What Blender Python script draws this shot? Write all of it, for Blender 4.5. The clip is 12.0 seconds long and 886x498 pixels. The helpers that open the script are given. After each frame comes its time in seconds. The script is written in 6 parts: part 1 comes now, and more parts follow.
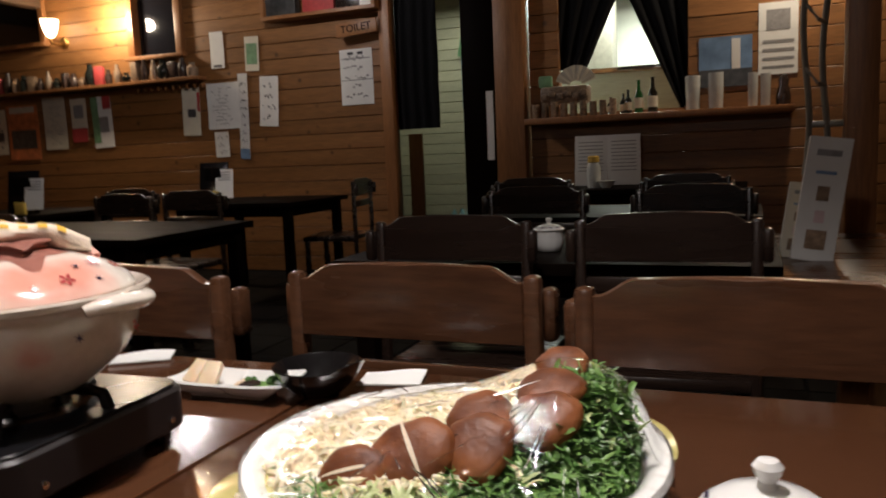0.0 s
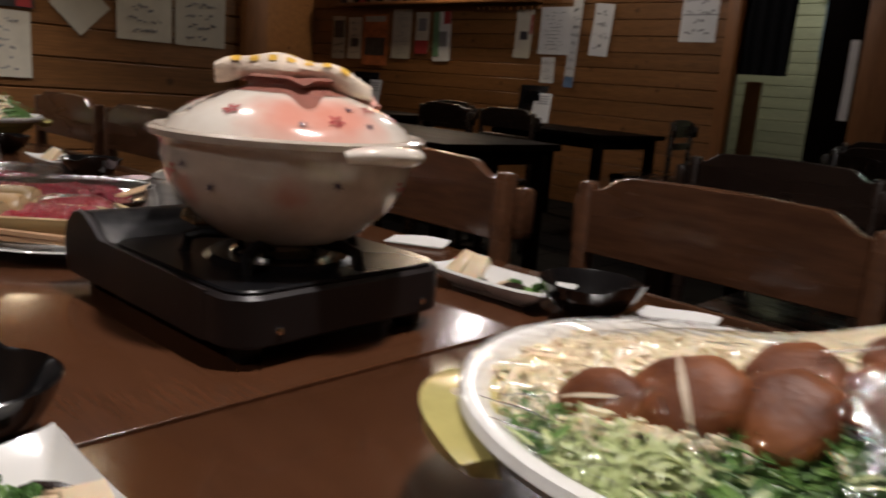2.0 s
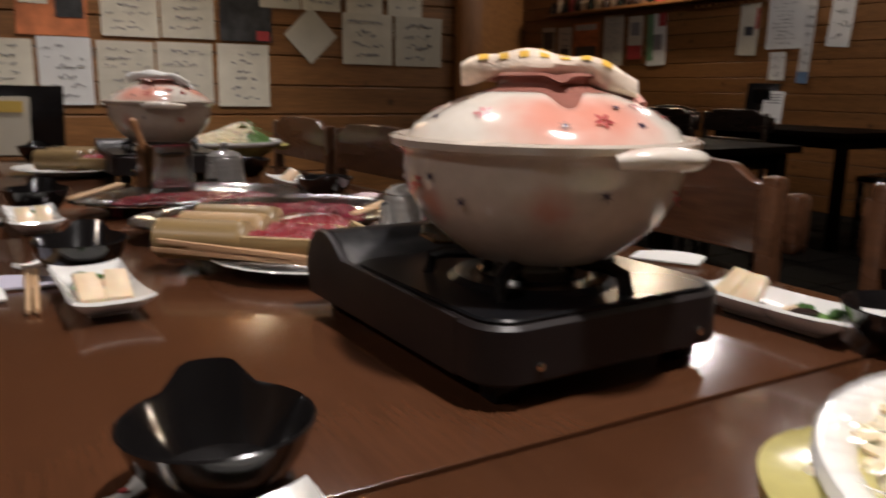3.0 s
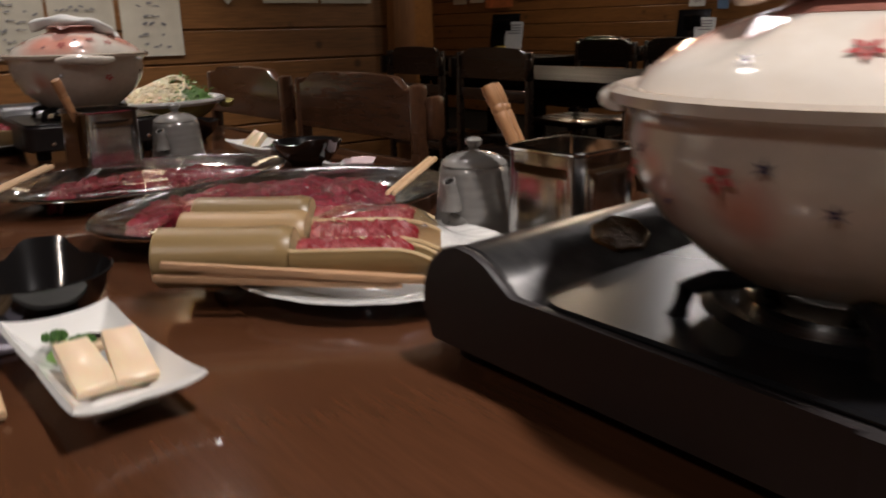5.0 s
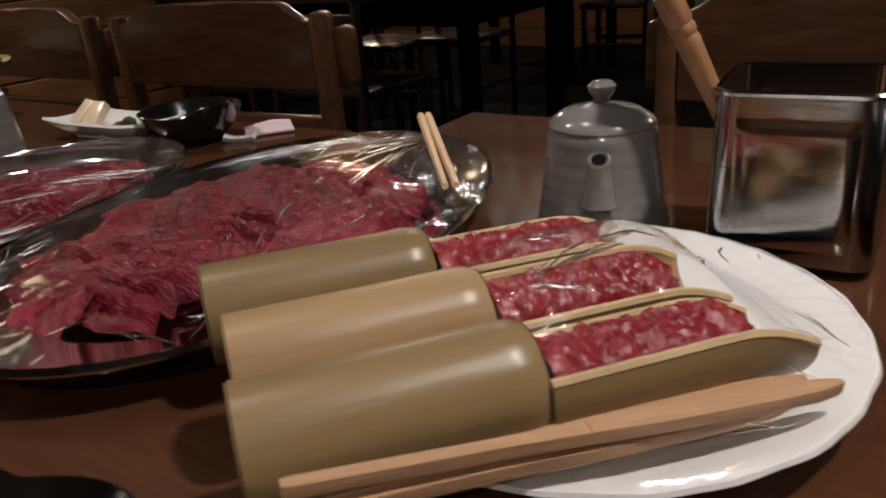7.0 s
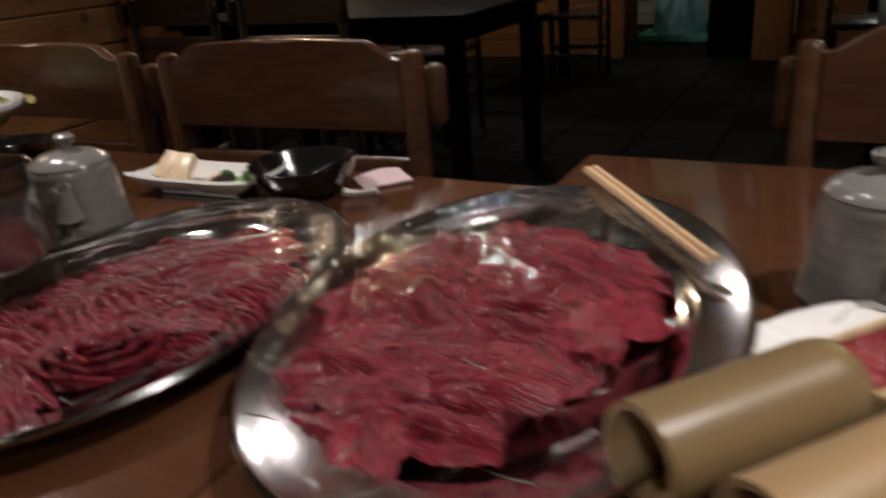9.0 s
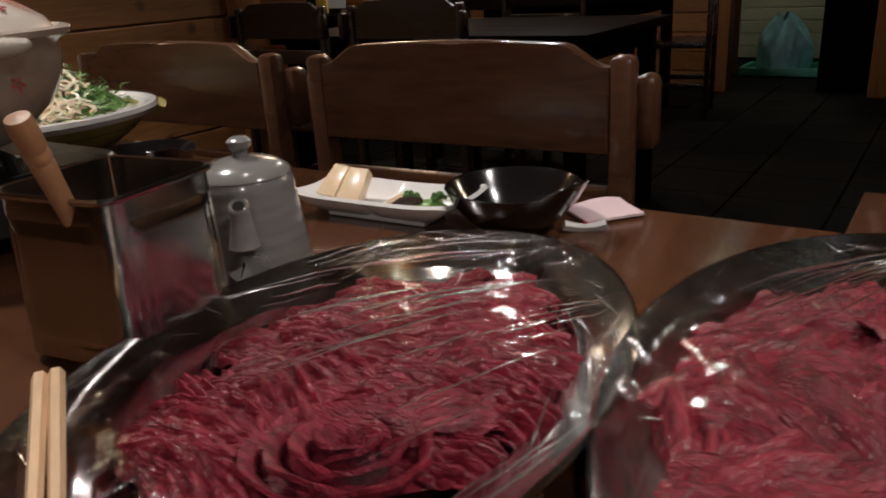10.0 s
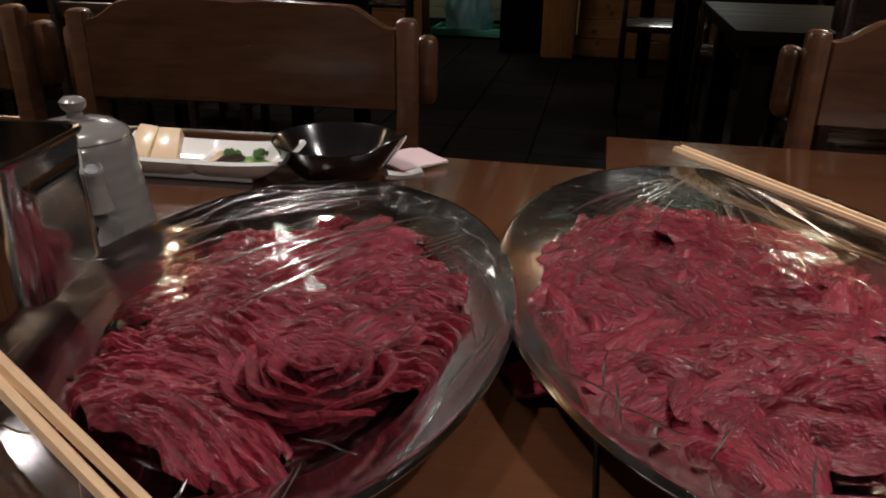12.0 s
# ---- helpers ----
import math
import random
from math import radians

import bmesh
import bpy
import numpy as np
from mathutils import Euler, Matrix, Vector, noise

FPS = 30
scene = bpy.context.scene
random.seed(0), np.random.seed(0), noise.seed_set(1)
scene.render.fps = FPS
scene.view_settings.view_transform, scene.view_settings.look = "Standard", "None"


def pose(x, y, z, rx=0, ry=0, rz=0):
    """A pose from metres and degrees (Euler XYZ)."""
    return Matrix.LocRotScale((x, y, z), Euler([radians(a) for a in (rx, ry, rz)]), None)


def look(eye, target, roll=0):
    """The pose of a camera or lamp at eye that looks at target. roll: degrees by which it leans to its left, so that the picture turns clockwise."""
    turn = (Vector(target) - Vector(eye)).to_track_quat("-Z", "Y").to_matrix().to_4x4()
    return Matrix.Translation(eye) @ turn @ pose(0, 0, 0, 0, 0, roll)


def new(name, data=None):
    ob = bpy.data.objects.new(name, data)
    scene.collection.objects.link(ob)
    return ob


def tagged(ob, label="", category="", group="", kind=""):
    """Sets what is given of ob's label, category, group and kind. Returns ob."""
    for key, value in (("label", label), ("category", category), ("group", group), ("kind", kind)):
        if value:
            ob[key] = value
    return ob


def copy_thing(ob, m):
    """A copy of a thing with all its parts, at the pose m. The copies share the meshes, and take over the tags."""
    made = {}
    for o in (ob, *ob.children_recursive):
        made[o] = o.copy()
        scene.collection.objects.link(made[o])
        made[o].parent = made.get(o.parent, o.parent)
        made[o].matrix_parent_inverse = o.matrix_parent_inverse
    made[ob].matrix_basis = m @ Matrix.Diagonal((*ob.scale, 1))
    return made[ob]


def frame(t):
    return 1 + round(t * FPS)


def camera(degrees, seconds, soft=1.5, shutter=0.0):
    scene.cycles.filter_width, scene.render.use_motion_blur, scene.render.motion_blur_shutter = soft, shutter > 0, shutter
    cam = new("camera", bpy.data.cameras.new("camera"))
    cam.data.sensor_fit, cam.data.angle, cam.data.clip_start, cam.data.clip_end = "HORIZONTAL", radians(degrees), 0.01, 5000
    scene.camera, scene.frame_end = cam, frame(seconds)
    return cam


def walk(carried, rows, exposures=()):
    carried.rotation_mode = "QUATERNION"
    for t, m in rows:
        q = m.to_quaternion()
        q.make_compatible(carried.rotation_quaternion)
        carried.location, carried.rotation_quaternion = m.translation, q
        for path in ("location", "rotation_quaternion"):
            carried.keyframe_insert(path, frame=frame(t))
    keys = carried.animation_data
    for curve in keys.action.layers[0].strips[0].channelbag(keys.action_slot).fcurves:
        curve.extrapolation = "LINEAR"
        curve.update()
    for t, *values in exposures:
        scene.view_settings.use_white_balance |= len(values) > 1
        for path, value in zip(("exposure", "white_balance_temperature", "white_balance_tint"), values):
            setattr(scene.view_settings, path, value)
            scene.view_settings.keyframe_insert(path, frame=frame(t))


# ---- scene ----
cam = camera(60.0, 12.0, soft=1.8, shutter=0.5)

PATH = [
    (0, (0.999, 0.477, 1.021), (0.263, 2.319, 0.769), -2.5),
    (0.5, (0.999, 0.501, 1.016), (0.18, 2.31, 0.782), -7.5),
    (1, (1.024, 0.523, 0.975), (0.014, 2.222, 0.672), -0.9),
    (1.5, (1.036, 0.56, 0.949), (-0.158, 2.119, 0.57), 3.9),
    (2, (0.943, 0.594, 0.956), (-0.416, 2.001, 0.541), 4.6),
    (2.5, (0.874, 0.612, 0.937), (-0.663, 1.807, 0.479), 3.1),
    (3, (0.843, 0.617, 0.94), (-0.848, 1.603, 0.532), 0.9),
    (3.2, (0.834, 0.613, 0.941), (-0.908, 1.514, 0.548), 0.6),
    (4.8, (0.597, 0.603, 0.936), (-0.984, 1.695, 0.38), -0.9),
    (5, (0.511, 0.599, 0.936), (-1.017, 1.764, 0.38), -1.3),
    (5.5, (0.375, 0.575, 0.929), (-1.075, 1.852, 0.413), -1.2),
    (6, (0.247, 0.609, 0.912), (-1.085, 2.0, 0.373), -1.4),
    (6.5, (0.154, 0.645, 0.911), (-1.042, 2.1, 0.237), -3.4),
    (6.7, (0.126, 0.646, 0.914), (-1.02, 2.119, 0.195), -4.0),
    (8.3, (-0.024, 0.613, 0.939), (-0.862, 2.225, 0.103), -5.4),
    (8.5, (-0.033, 0.611, 0.94), (-0.877, 2.216, 0.096), -5.1),
    (9, (-0.132, 0.584, 0.968), (-1.048, 2.192, 0.209), -4.7),
    (9.5, (-0.254, 0.612, 0.946), (-1.313, 2.171, 0.277), -3.9),
    (10, (-0.342, 0.649, 0.931), (-1.404, 2.199, 0.247), -3.4),
    (10.5, (-0.372, 0.649, 0.928), (-1.299, 2.25, 0.17), -1.2),
    (11, (-0.388, 0.617, 0.935), (-1.096, 2.309, 0.136), 0.9),
    (11.5, (-0.401, 0.568, 0.942), (-0.849, 2.337, 0.123), 1.6),
    (12, (-0.418, 0.552, 0.946), (-0.767, 2.352, 0.147), 1.0),
]
EXPOSURES = [(0.0, 0.25), (0.7, 0.25), (1.4, 0.0), (2.0, -0.15), (3.0, 0.12), (5.0, 0.0), (6.5, -0.2), (8.5, -0.12), (9.5, 0.1), (12.0, 0.08)]
walk(cam, [(t, look(eye, target, roll)) for t, eye, target, roll in PATH], EXPOSURES)

# ---- world and lamps ----
world = bpy.data.worlds.new("night")
scene.world = world
world.use_nodes = True
world.node_tree.nodes["Background"].inputs[0].default_value = (1.0, 0.74, 0.5, 1)
world.node_tree.nodes["Background"].inputs[1].default_value = 0.008


def lamp(name, kind, place, watts, colour, size=0.05, target=None, spread=None, blend=0.3):
    data = bpy.data.lights.new(name, kind)
    data.energy, data.color = watts, colour
    if kind == "AREA":
        data.shape, data.size = "DISK", size
    else:
        data.shadow_soft_size = size
    if kind == "SPOT":
        data.spot_size, data.spot_blend = radians(spread), blend
    ob = new(name, data)
    ob.matrix_world = look(place, target) if target else Matrix.Translation(place)
    return ob


WARM = (1.0, 0.92, 0.89)
# unseen overhead lamps: three over the near tables, one over a table behind
lamp("pendant_glow", "SPOT", (0.66, 1.12, 2.32), 108, WARM, 0.06, spread=104, blend=0.7)
# the next two are fill added to brighten the platters and left tables
lamp("pendant_glow", "SPOT", (-0.70, 1.08, 2.42), 14, WARM, 0.06, spread=104, blend=0.7)
lamp("pendant_glow", "SPOT", (-1.70, 1.08, 2.46), 102, WARM, 0.06, spread=98, blend=0.7)
# added to put glints on the cling film
lamp("pendant_glow", "SPOT", (-2.10, 3.70, 2.00), 12, WARM, 0.028, spread=138, blend=0.1)
# fill added to brighten the north wall, from no known lamp
lamp("ceiling_glow", "POINT", (-2.3, 4.9, 2.55), 31, WARM, 0.08)
# added fill from behind the camera, for pot, chairs and table fronts
lamp("pendant_glow", "POINT", (0.55, -0.65, 2.15), 22, WARM, 0.07)
lamp("wall_lamp_glow", "SPOT", (-2.50, 1.54, 1.66), 40, WARM, 0.05, (-1.2, 1.4, 0.9), 172, 0.1)
lamp("wall_lamp_glow", "POINT", (-4.585, 6.14, 2.402), 52, (1.0, 0.82, 0.60), 0.06)
# fill added for the plank wall right of the hatch, no lamp known there
for x, w in ((1.374, 36),):
    lamp("wall_lamp_glow", "POINT", (x, 6.06, 2.55), w, (1.0, 0.84, 0.64), 0.06)
lamp("kitchen_glow", "AREA", (0.09, 8.1, 2.5), 80, (0.95, 1.0, 0.86), 1.0, (0.09, 8.1, 0))
lamp("passage_glow", "AREA", (-1.7, 7.6, 2.5), 6, (0.88, 0.95, 0.78), 0.55, (-1.7, 7.6, 0))

# ---- materials ----


def mat(name, colour, rough=0.5, metal=0.0, vary=0.25, scale=30.0, bump=0.0, bump_scale=None, stretch=(1, 1, 1),
        colour2=None, coat=0.0, per_object=0.0, spec=0.5, sub=0.0, contrast=(0.3, 0.7), knots=0.0):
    """A surface whose colour drifts at two scales, with fine relief."""
    m = bpy.data.materials.new(name)
    m.use_nodes = True
    t = m.node_tree
    N, L = t.nodes, t.links
    b = N["Principled BSDF"]
    b.inputs["Roughness"].default_value = rough
    b.inputs["Metallic"].default_value = metal
    b.inputs["Coat Weight"].default_value = coat
    b.inputs["Coat Roughness"].default_value = 0.08
    b.inputs["Specular IOR Level"].default_value = spec
    if sub:
        b.inputs["Subsurface Weight"].default_value = sub
        b.inputs["Subsurface Radius"].default_value = (0.01, 0.004, 0.002)
        b.inputs["Subsurface Scale"].default_value = 0.6
    co = N.new("ShaderNodeTexCoord")
    mp = N.new("ShaderNodeMapping")
    mp.inputs["Scale"].default_value = stretch
    if per_object:
        who, off = N.new("ShaderNodeObjectInfo"), N.new("ShaderNodeVectorMath")
        far = N.new("ShaderNodeMath")
        far.operation = "MULTIPLY"
        far.inputs[1].default_value = 31.0
        L.new(who.outputs["Random"], far.inputs[0])
        L.new(co.outputs["Object"], off.inputs[0])
        L.new(far.outputs[0], off.inputs[1])
        L.new(off.outputs[0], mp.inputs[0])
    else:
        L.new(co.outputs["Object"], mp.inputs[0])
    n1 = N.new("ShaderNodeTexNoise")
    n1.inputs["Scale"].default_value = scale
    n1.inputs["Detail"].default_value = 6
    L.new(mp.outputs[0], n1.inputs["Vector"])
    n2 = N.new("ShaderNodeTexNoise")
    n2.inputs["Scale"].default_value = scale * 0.13
    n2.inputs["Detail"].default_value = 3
    L.new(mp.outputs[0], n2.inputs["Vector"])
    ad = N.new("ShaderNodeMath")
    ad.operation = "MULTIPLY_ADD"
    ad.inputs[1].default_value, ad.inputs[2].default_value = 0.6, 0.0
    L.new(n1.outputs[0], ad.inputs[0])
    a2 = N.new("ShaderNodeMath")
    a2.operation = "MULTIPLY_ADD"
    a2.inputs[1].default_value = 0.4
    L.new(n2.outputs[0], a2.inputs[0])
    L.new(ad.outputs[0], a2.inputs[2])
    r = N.new("ShaderNodeValToRGB")
    r.color_ramp.elements[0].position, r.color_ramp.elements[1].position = contrast
    c2 = colour2 or tuple(min(1, c * (1 + vary)) for c in colour)
    c1 = tuple(c * (1 - vary) for c in colour) if not colour2 else colour
    r.color_ramp.elements[0].color, r.color_ramp.elements[1].color = (*c1, 1), (*c2, 1)
    L.new(a2.outputs[0], r.inputs[0])
    out = r.outputs[0]
    if per_object:
        info = N.new("ShaderNodeObjectInfo")
        hsv = N.new("ShaderNodeHueSaturation")
        ma = N.new("ShaderNodeMapRange")
        ma.inputs[3].default_value, ma.inputs[4].default_value = 1 - per_object, 1 + per_object
        L.new(info.outputs["Random"], ma.inputs[0])
        L.new(ma.outputs[0], hsv.inputs["Value"])
        L.new(out, hsv.inputs["Color"])
        out = hsv.outputs[0]
    if knots:
        kn, km, dk = N.new("ShaderNodeTexVoronoi"), N.new("ShaderNodeMapRange"), N.new("ShaderNodeMix")
        kn.inputs["Scale"].default_value = knots
        L.new(off.outputs[0], kn.inputs["Vector"])
        km.interpolation_type = "SMOOTHSTEP"
        km.inputs[1].default_value, km.inputs[2].default_value = 0.05, 0.16
        km.inputs[3].default_value, km.inputs[4].default_value = 0.75, 0.0
        L.new(kn.outputs["Distance"], km.inputs[0])
        dk.data_type = "RGBA"
        dk.inputs[7].default_value = (colour[0] * 0.18, colour[1] * 0.16, colour[2] * 0.15, 1)
        L.new(km.outputs[0], dk.inputs[0])
        L.new(out, dk.inputs[6])
        out = dk.outputs[2]
    L.new(out, b.inputs["Base Color"])
    rr = N.new("ShaderNodeMapRange")
    rr.inputs[3].default_value, rr.inputs[4].default_value = rough * 0.75, min(1, rough * 1.3)
    L.new(n2.outputs[0], rr.inputs[0])
    L.new(rr.outputs[0], b.inputs["Roughness"])
    if bump:
        n3 = N.new("ShaderNodeTexNoise")
        n3.inputs["Scale"].default_value = bump_scale or scale * 2
        n3.inputs["Detail"].default_value = 4
        L.new(mp.outputs[0], n3.inputs["Vector"])
        bp = N.new("ShaderNodeBump")
        bp.inputs["Strength"].default_value = 1.0
        bp.inputs["Distance"].default_value = bump
        L.new(n3.outputs[0], bp.inputs["Height"])
        L.new(bp.outputs[0], b.inputs["Normal"])
    return m


def glow(name, colour, strength):
    m = bpy.data.materials.new(name)
    m.use_nodes = True
    b = m.node_tree.nodes["Principled BSDF"]
    b.inputs["Base Color"].default_value = (*colour, 1)
    b.inputs["Emission Color"].default_value = (*colour, 1)
    b.inputs["Emission Strength"].default_value = strength
    return m


def film_wrap(name, streaks=26.0, depth=0.0016, focus=(0.0, 0.05), gloss=1.0, floor_gloss=0.015):
    """Stretched cling film: clear, with fine creases that run out to the rim and catch the lamps."""
    m = bpy.data.materials.new(name)
    m.use_nodes = True
    t = m.node_tree
    N, L = t.nodes, t.links
    N.remove(N["Principled BSDF"])
    tr, gl, mx = N.new("ShaderNodeBsdfTransparent"), N.new("ShaderNodeBsdfGlossy"), N.new("ShaderNodeMixShader")
    tr.inputs[0].default_value = (0.98, 0.98, 0.98, 1)
    gl.inputs["Roughness"].default_value = 0.05
    fr = N.new("ShaderNodeFresnel")
    fr.inputs[0].default_value = 1.45
    co, sep = N.new("ShaderNodeTexCoord"), N.new("ShaderNodeSeparateXYZ")
    L.new(co.outputs["Object"], sep.inputs[0])
    an = N.new("ShaderNodeMath")
    an.operation = "ARCTAN2"
    sh = N.new("ShaderNodeMath")
    sh.inputs[1].default_value = -focus[1]
    sx = N.new("ShaderNodeMath")
    sx.inputs[1].default_value = -focus[0]
    L.new(sep.outputs[1], sh.inputs[0])
    L.new(sep.outputs[0], sx.inputs[0])
    L.new(sh.outputs[0], an.inputs[0])
    L.new(sx.outputs[0], an.inputs[1])
    cmb = N.new("ShaderNodeCombineXYZ")
    L.new(an.outputs[0], cmb.inputs[0])
    ln = N.new("ShaderNodeVectorMath")
    ln.operation = "LENGTH"
    L.new(co.outputs["Object"], ln.inputs[0])
    sc = N.new("ShaderNodeMath")
    sc.operation = "MULTIPLY"
    sc.inputs[1].default_value = 0.35
    L.new(ln.outputs["Value"], sc.inputs[0])
    L.new(sc.outputs[0], cmb.inputs[1])
    n1, n2, bp = N.new("ShaderNodeTexNoise"), N.new("ShaderNodeTexNoise"), N.new("ShaderNodeBump")
    n1.inputs["Scale"].default_value, n1.inputs["Detail"].default_value = streaks, 4
    L.new(cmb.outputs[0], n1.inputs["Vector"])
    n2.inputs["Scale"].default_value, n2.inputs["Detail"].default_value = 24, 2
    L.new(co.outputs["Object"], n2.inputs["Vector"])
    ad = N.new("ShaderNodeMath")
    ad.operation = "MULTIPLY"
    L.new(n1.outputs[0], ad.inputs[0])
    L.new(n2.outputs[0], ad.inputs[1])
    bp.inputs["Strength"].default_value, bp.inputs["Distance"].default_value = 1.0, depth
    L.new(ad.outputs[0], bp.inputs["Height"])
    L.new(bp.outputs[0], gl.inputs["Normal"])
    mu = N.new("ShaderNodeMath")
    mu.operation = "MULTIPLY_ADD"
    mu.use_clamp = True
    mu.inputs[1].default_value, mu.inputs[2].default_value = gloss, floor_gloss
    L.new(fr.outputs[0], mu.inputs[0])
    L.new(mu.outputs[0], mx.inputs[0])
    L.new(tr.outputs[0], mx.inputs[1])
    L.new(gl.outputs[0], mx.inputs[2])
    L.new(mx.outputs[0], N["Material Output"].inputs[0])
    return m


M_TABLE = mat("lacquered_table_wood", (0.080, 0.031, 0.014), 0.17, vary=0.16, scale=26, stretch=(1, 9, 9), bump=0.00012, bump_scale=60, coat=0.4, per_object=0.06)
M_CHAIR = mat("dark_chair_wood", (0.066, 0.028, 0.0135), 0.27, vary=0.32, scale=16, stretch=(1, 6, 6), bump=0.00025, bump_scale=40, coat=0.3, per_object=0.12, contrast=(0.35, 0.65))
M_DARKCHAIR = mat("black_stained_chair_wood", (0.016, 0.009, 0.0065), 0.27, vary=0.4, scale=22, stretch=(1, 7, 7), coat=0.25)
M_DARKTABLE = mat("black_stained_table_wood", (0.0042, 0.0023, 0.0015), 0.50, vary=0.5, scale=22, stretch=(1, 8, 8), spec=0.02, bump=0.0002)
M_PLANK = mat("pine_wall_plank", (0.25, 0.110, 0.036), 0.44, vary=0.38, scale=16, knots=5.5, stretch=(0.6, 9, 9), bump=0.0008, bump_scale=30, per_object=0.16)
M_POST = mat("pine_post", (0.25, 0.105, 0.036), 0.42, vary=0.35, scale=16, stretch=(9, 9, 0.6), bump=0.0006, per_object=0.1)
M_PALEPLANK = mat("pale_painted_plank", (0.55, 0.60, 0.50), 0.6, vary=0.15, scale=20, stretch=(0.6, 8, 8), bump=0.0006, per_object=0.06)
M_PASSPLANK = mat("cream_painted_plank", (0.60, 0.56, 0.42), 0.6, vary=0.15, scale=20, stretch=(0.6, 8, 8), bump=0.0006, per_object=0.08)
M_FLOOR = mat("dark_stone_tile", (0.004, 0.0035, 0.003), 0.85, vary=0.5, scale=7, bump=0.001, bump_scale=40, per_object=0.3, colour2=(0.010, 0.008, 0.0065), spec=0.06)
M_CEIL = mat("ceiling_wood", (0.06, 0.03, 0.014), 0.6, vary=0.3, scale=10, stretch=(0.6, 8, 8), bump=0.0006)
M_BLACKCLOTH = mat("black_cloth", (0.008, 0.008, 0.009), 0.95, vary=0.3, scale=60, bump=0.001, spec=0.1)
M_NIGHT = mat("night_glass", (0.006, 0.006, 0.008), 0.08, vary=0.3, scale=4)
M_PAPER = mat("aged_paper", (0.62, 0.57, 0.46), 0.8, vary=0.10, scale=14, bump=0.0003, per_object=0.12)
M_WHITEPAPER = mat("white_paper", (0.74, 0.73, 0.70), 0.75, vary=0.06, scale=14, bump=0.0002, per_object=0.07)
M_INK = mat("dark_ink", (0.06, 0.055, 0.06), 0.8, vary=0.3, scale=50)
M_GREYINK = mat("faded_ink", (0.26, 0.25, 0.25), 0.8, vary=0.3, scale=50)
M_RED = mat("red_print", (0.42, 0.05, 0.05), 0.6, vary=0.25, scale=30)
M_ORANGE = mat("orange_print", (0.55, 0.17, 0.06), 0.6, vary=0.5, scale=14)
M_GREEN = mat("green_print", (0.16, 0.30, 0.16), 0.6, vary=0.4, scale=20)
M_BLUE = mat("blue_print", (0.16, 0.26, 0.42), 0.5, vary=0.5, scale=8)
M_YELLOW = mat("yellow_print", (0.62, 0.42, 0.08), 0.6, vary=0.25, scale=20)
M_PHOTO = mat("dark_photo_print", (0.05, 0.05, 0.05), 0.3, vary=0.8, scale=18)
M_SHADE = glow("lit_lamp_glass", (1.0, 0.80, 0.54), 9.0)
M_BRASS = mat("aged_brass", (0.45, 0.28, 0.10), 0.3, 1.0, vary=0.25, scale=30)
M_WHITE = mat("white_porcelain", (0.78, 0.77, 0.74), 0.12, vary=0.04, scale=20, coat=0.4, bump=0.0001)
M_YELLOWGLAZE = mat("pale_yellow_glaze", (0.52, 0.46, 0.17), 0.16, vary=0.15, scale=60, coat=0.5, bump=0.0002)
M_GREYGLAZE = mat("grey_brushed_glaze", (0.205, 0.195, 0.182), 0.2, vary=0.2, scale=18, stretch=(1, 1, 6), coat=0.4, bump=0.0006, bump_scale=10)
M_BLACKLAQ = mat("black_lacquer", (0.008, 0.007, 0.007), 0.16, vary=0.3, scale=20, coat=0.4)
M_STEEL = mat("brushed_steel", (0.46, 0.45, 0.44), 0.13, 1.0, vary=0.10, scale=40, stretch=(1, 1, 8), bump=0.0001, bump_scale=30)
M_PLATTER = mat("polished_steel_platter", (0.63, 0.62, 0.605), 0.09, 1.0, vary=0.10, scale=30, bump=0.00014, bump_scale=9)
M_STOVE = mat("dark_brown_enamel", (0.015, 0.0112, 0.0115), 0.42, vary=0.12, scale=120, bump=0.00008, bump_scale=900)
M_STOVETOP = mat("black_enamel", (0.006, 0.006, 0.007), 0.28, vary=0.3, scale=30, spec=0.28)
M_BADGE = mat("dark_gold_emboss", (0.085, 0.040, 0.014), 0.25, 0.9, vary=0.5, scale=120, bump=0.002, bump_scale=240)
M_CHROME = mat("chrome", (0.75, 0.74, 0.72), 0.10, 1.0, vary=0.05, scale=30)
M_GREYMETAL = mat("grey_enamel_cover", (0.050, 0.049, 0.052), 0.30, 0.75, vary=0.25, scale=34, colour2=(0.17, 0.165, 0.16), contrast=(0.40, 0.70), bump=0.0003)
M_BAMBOO = mat("olive_bamboo_skin", (0.235, 0.158, 0.070), 0.33, vary=0.24, scale=16, stretch=(0.5, 4, 4), bump=0.0003, bump_scale=60, per_object=0.12)
M_BAMBOOTAN = mat("tan_bamboo_skin", (0.36, 0.235, 0.115), 0.36, vary=0.20, scale=16, stretch=(0.5, 4, 4), bump=0.0003, bump_scale=60, per_object=0.06)
M_BAMBOOIN = mat("cut_bamboo", (0.52, 0.38, 0.20), 0.6, vary=0.2, scale=60, stretch=(1, 1, 6), bump=0.0004)
M_STICK = mat("pale_chopstick_wood", (0.60, 0.40, 0.23), 0.5, vary=0.18, scale=50, stretch=(1, 8, 8), bump=0.0002, per_object=0.08)
M_TONGS = mat("flat_tong_wood", (0.47, 0.28, 0.155), 0.5, vary=0.2, scale=50, stretch=(1, 8, 8), bump=0.0003, per_object=0.08)
M_HANDLE = mat("ladle_handle_wood", (0.36, 0.18, 0.08), 0.45, vary=0.3, scale=30, stretch=(8, 8, 1), bump=0.0002)
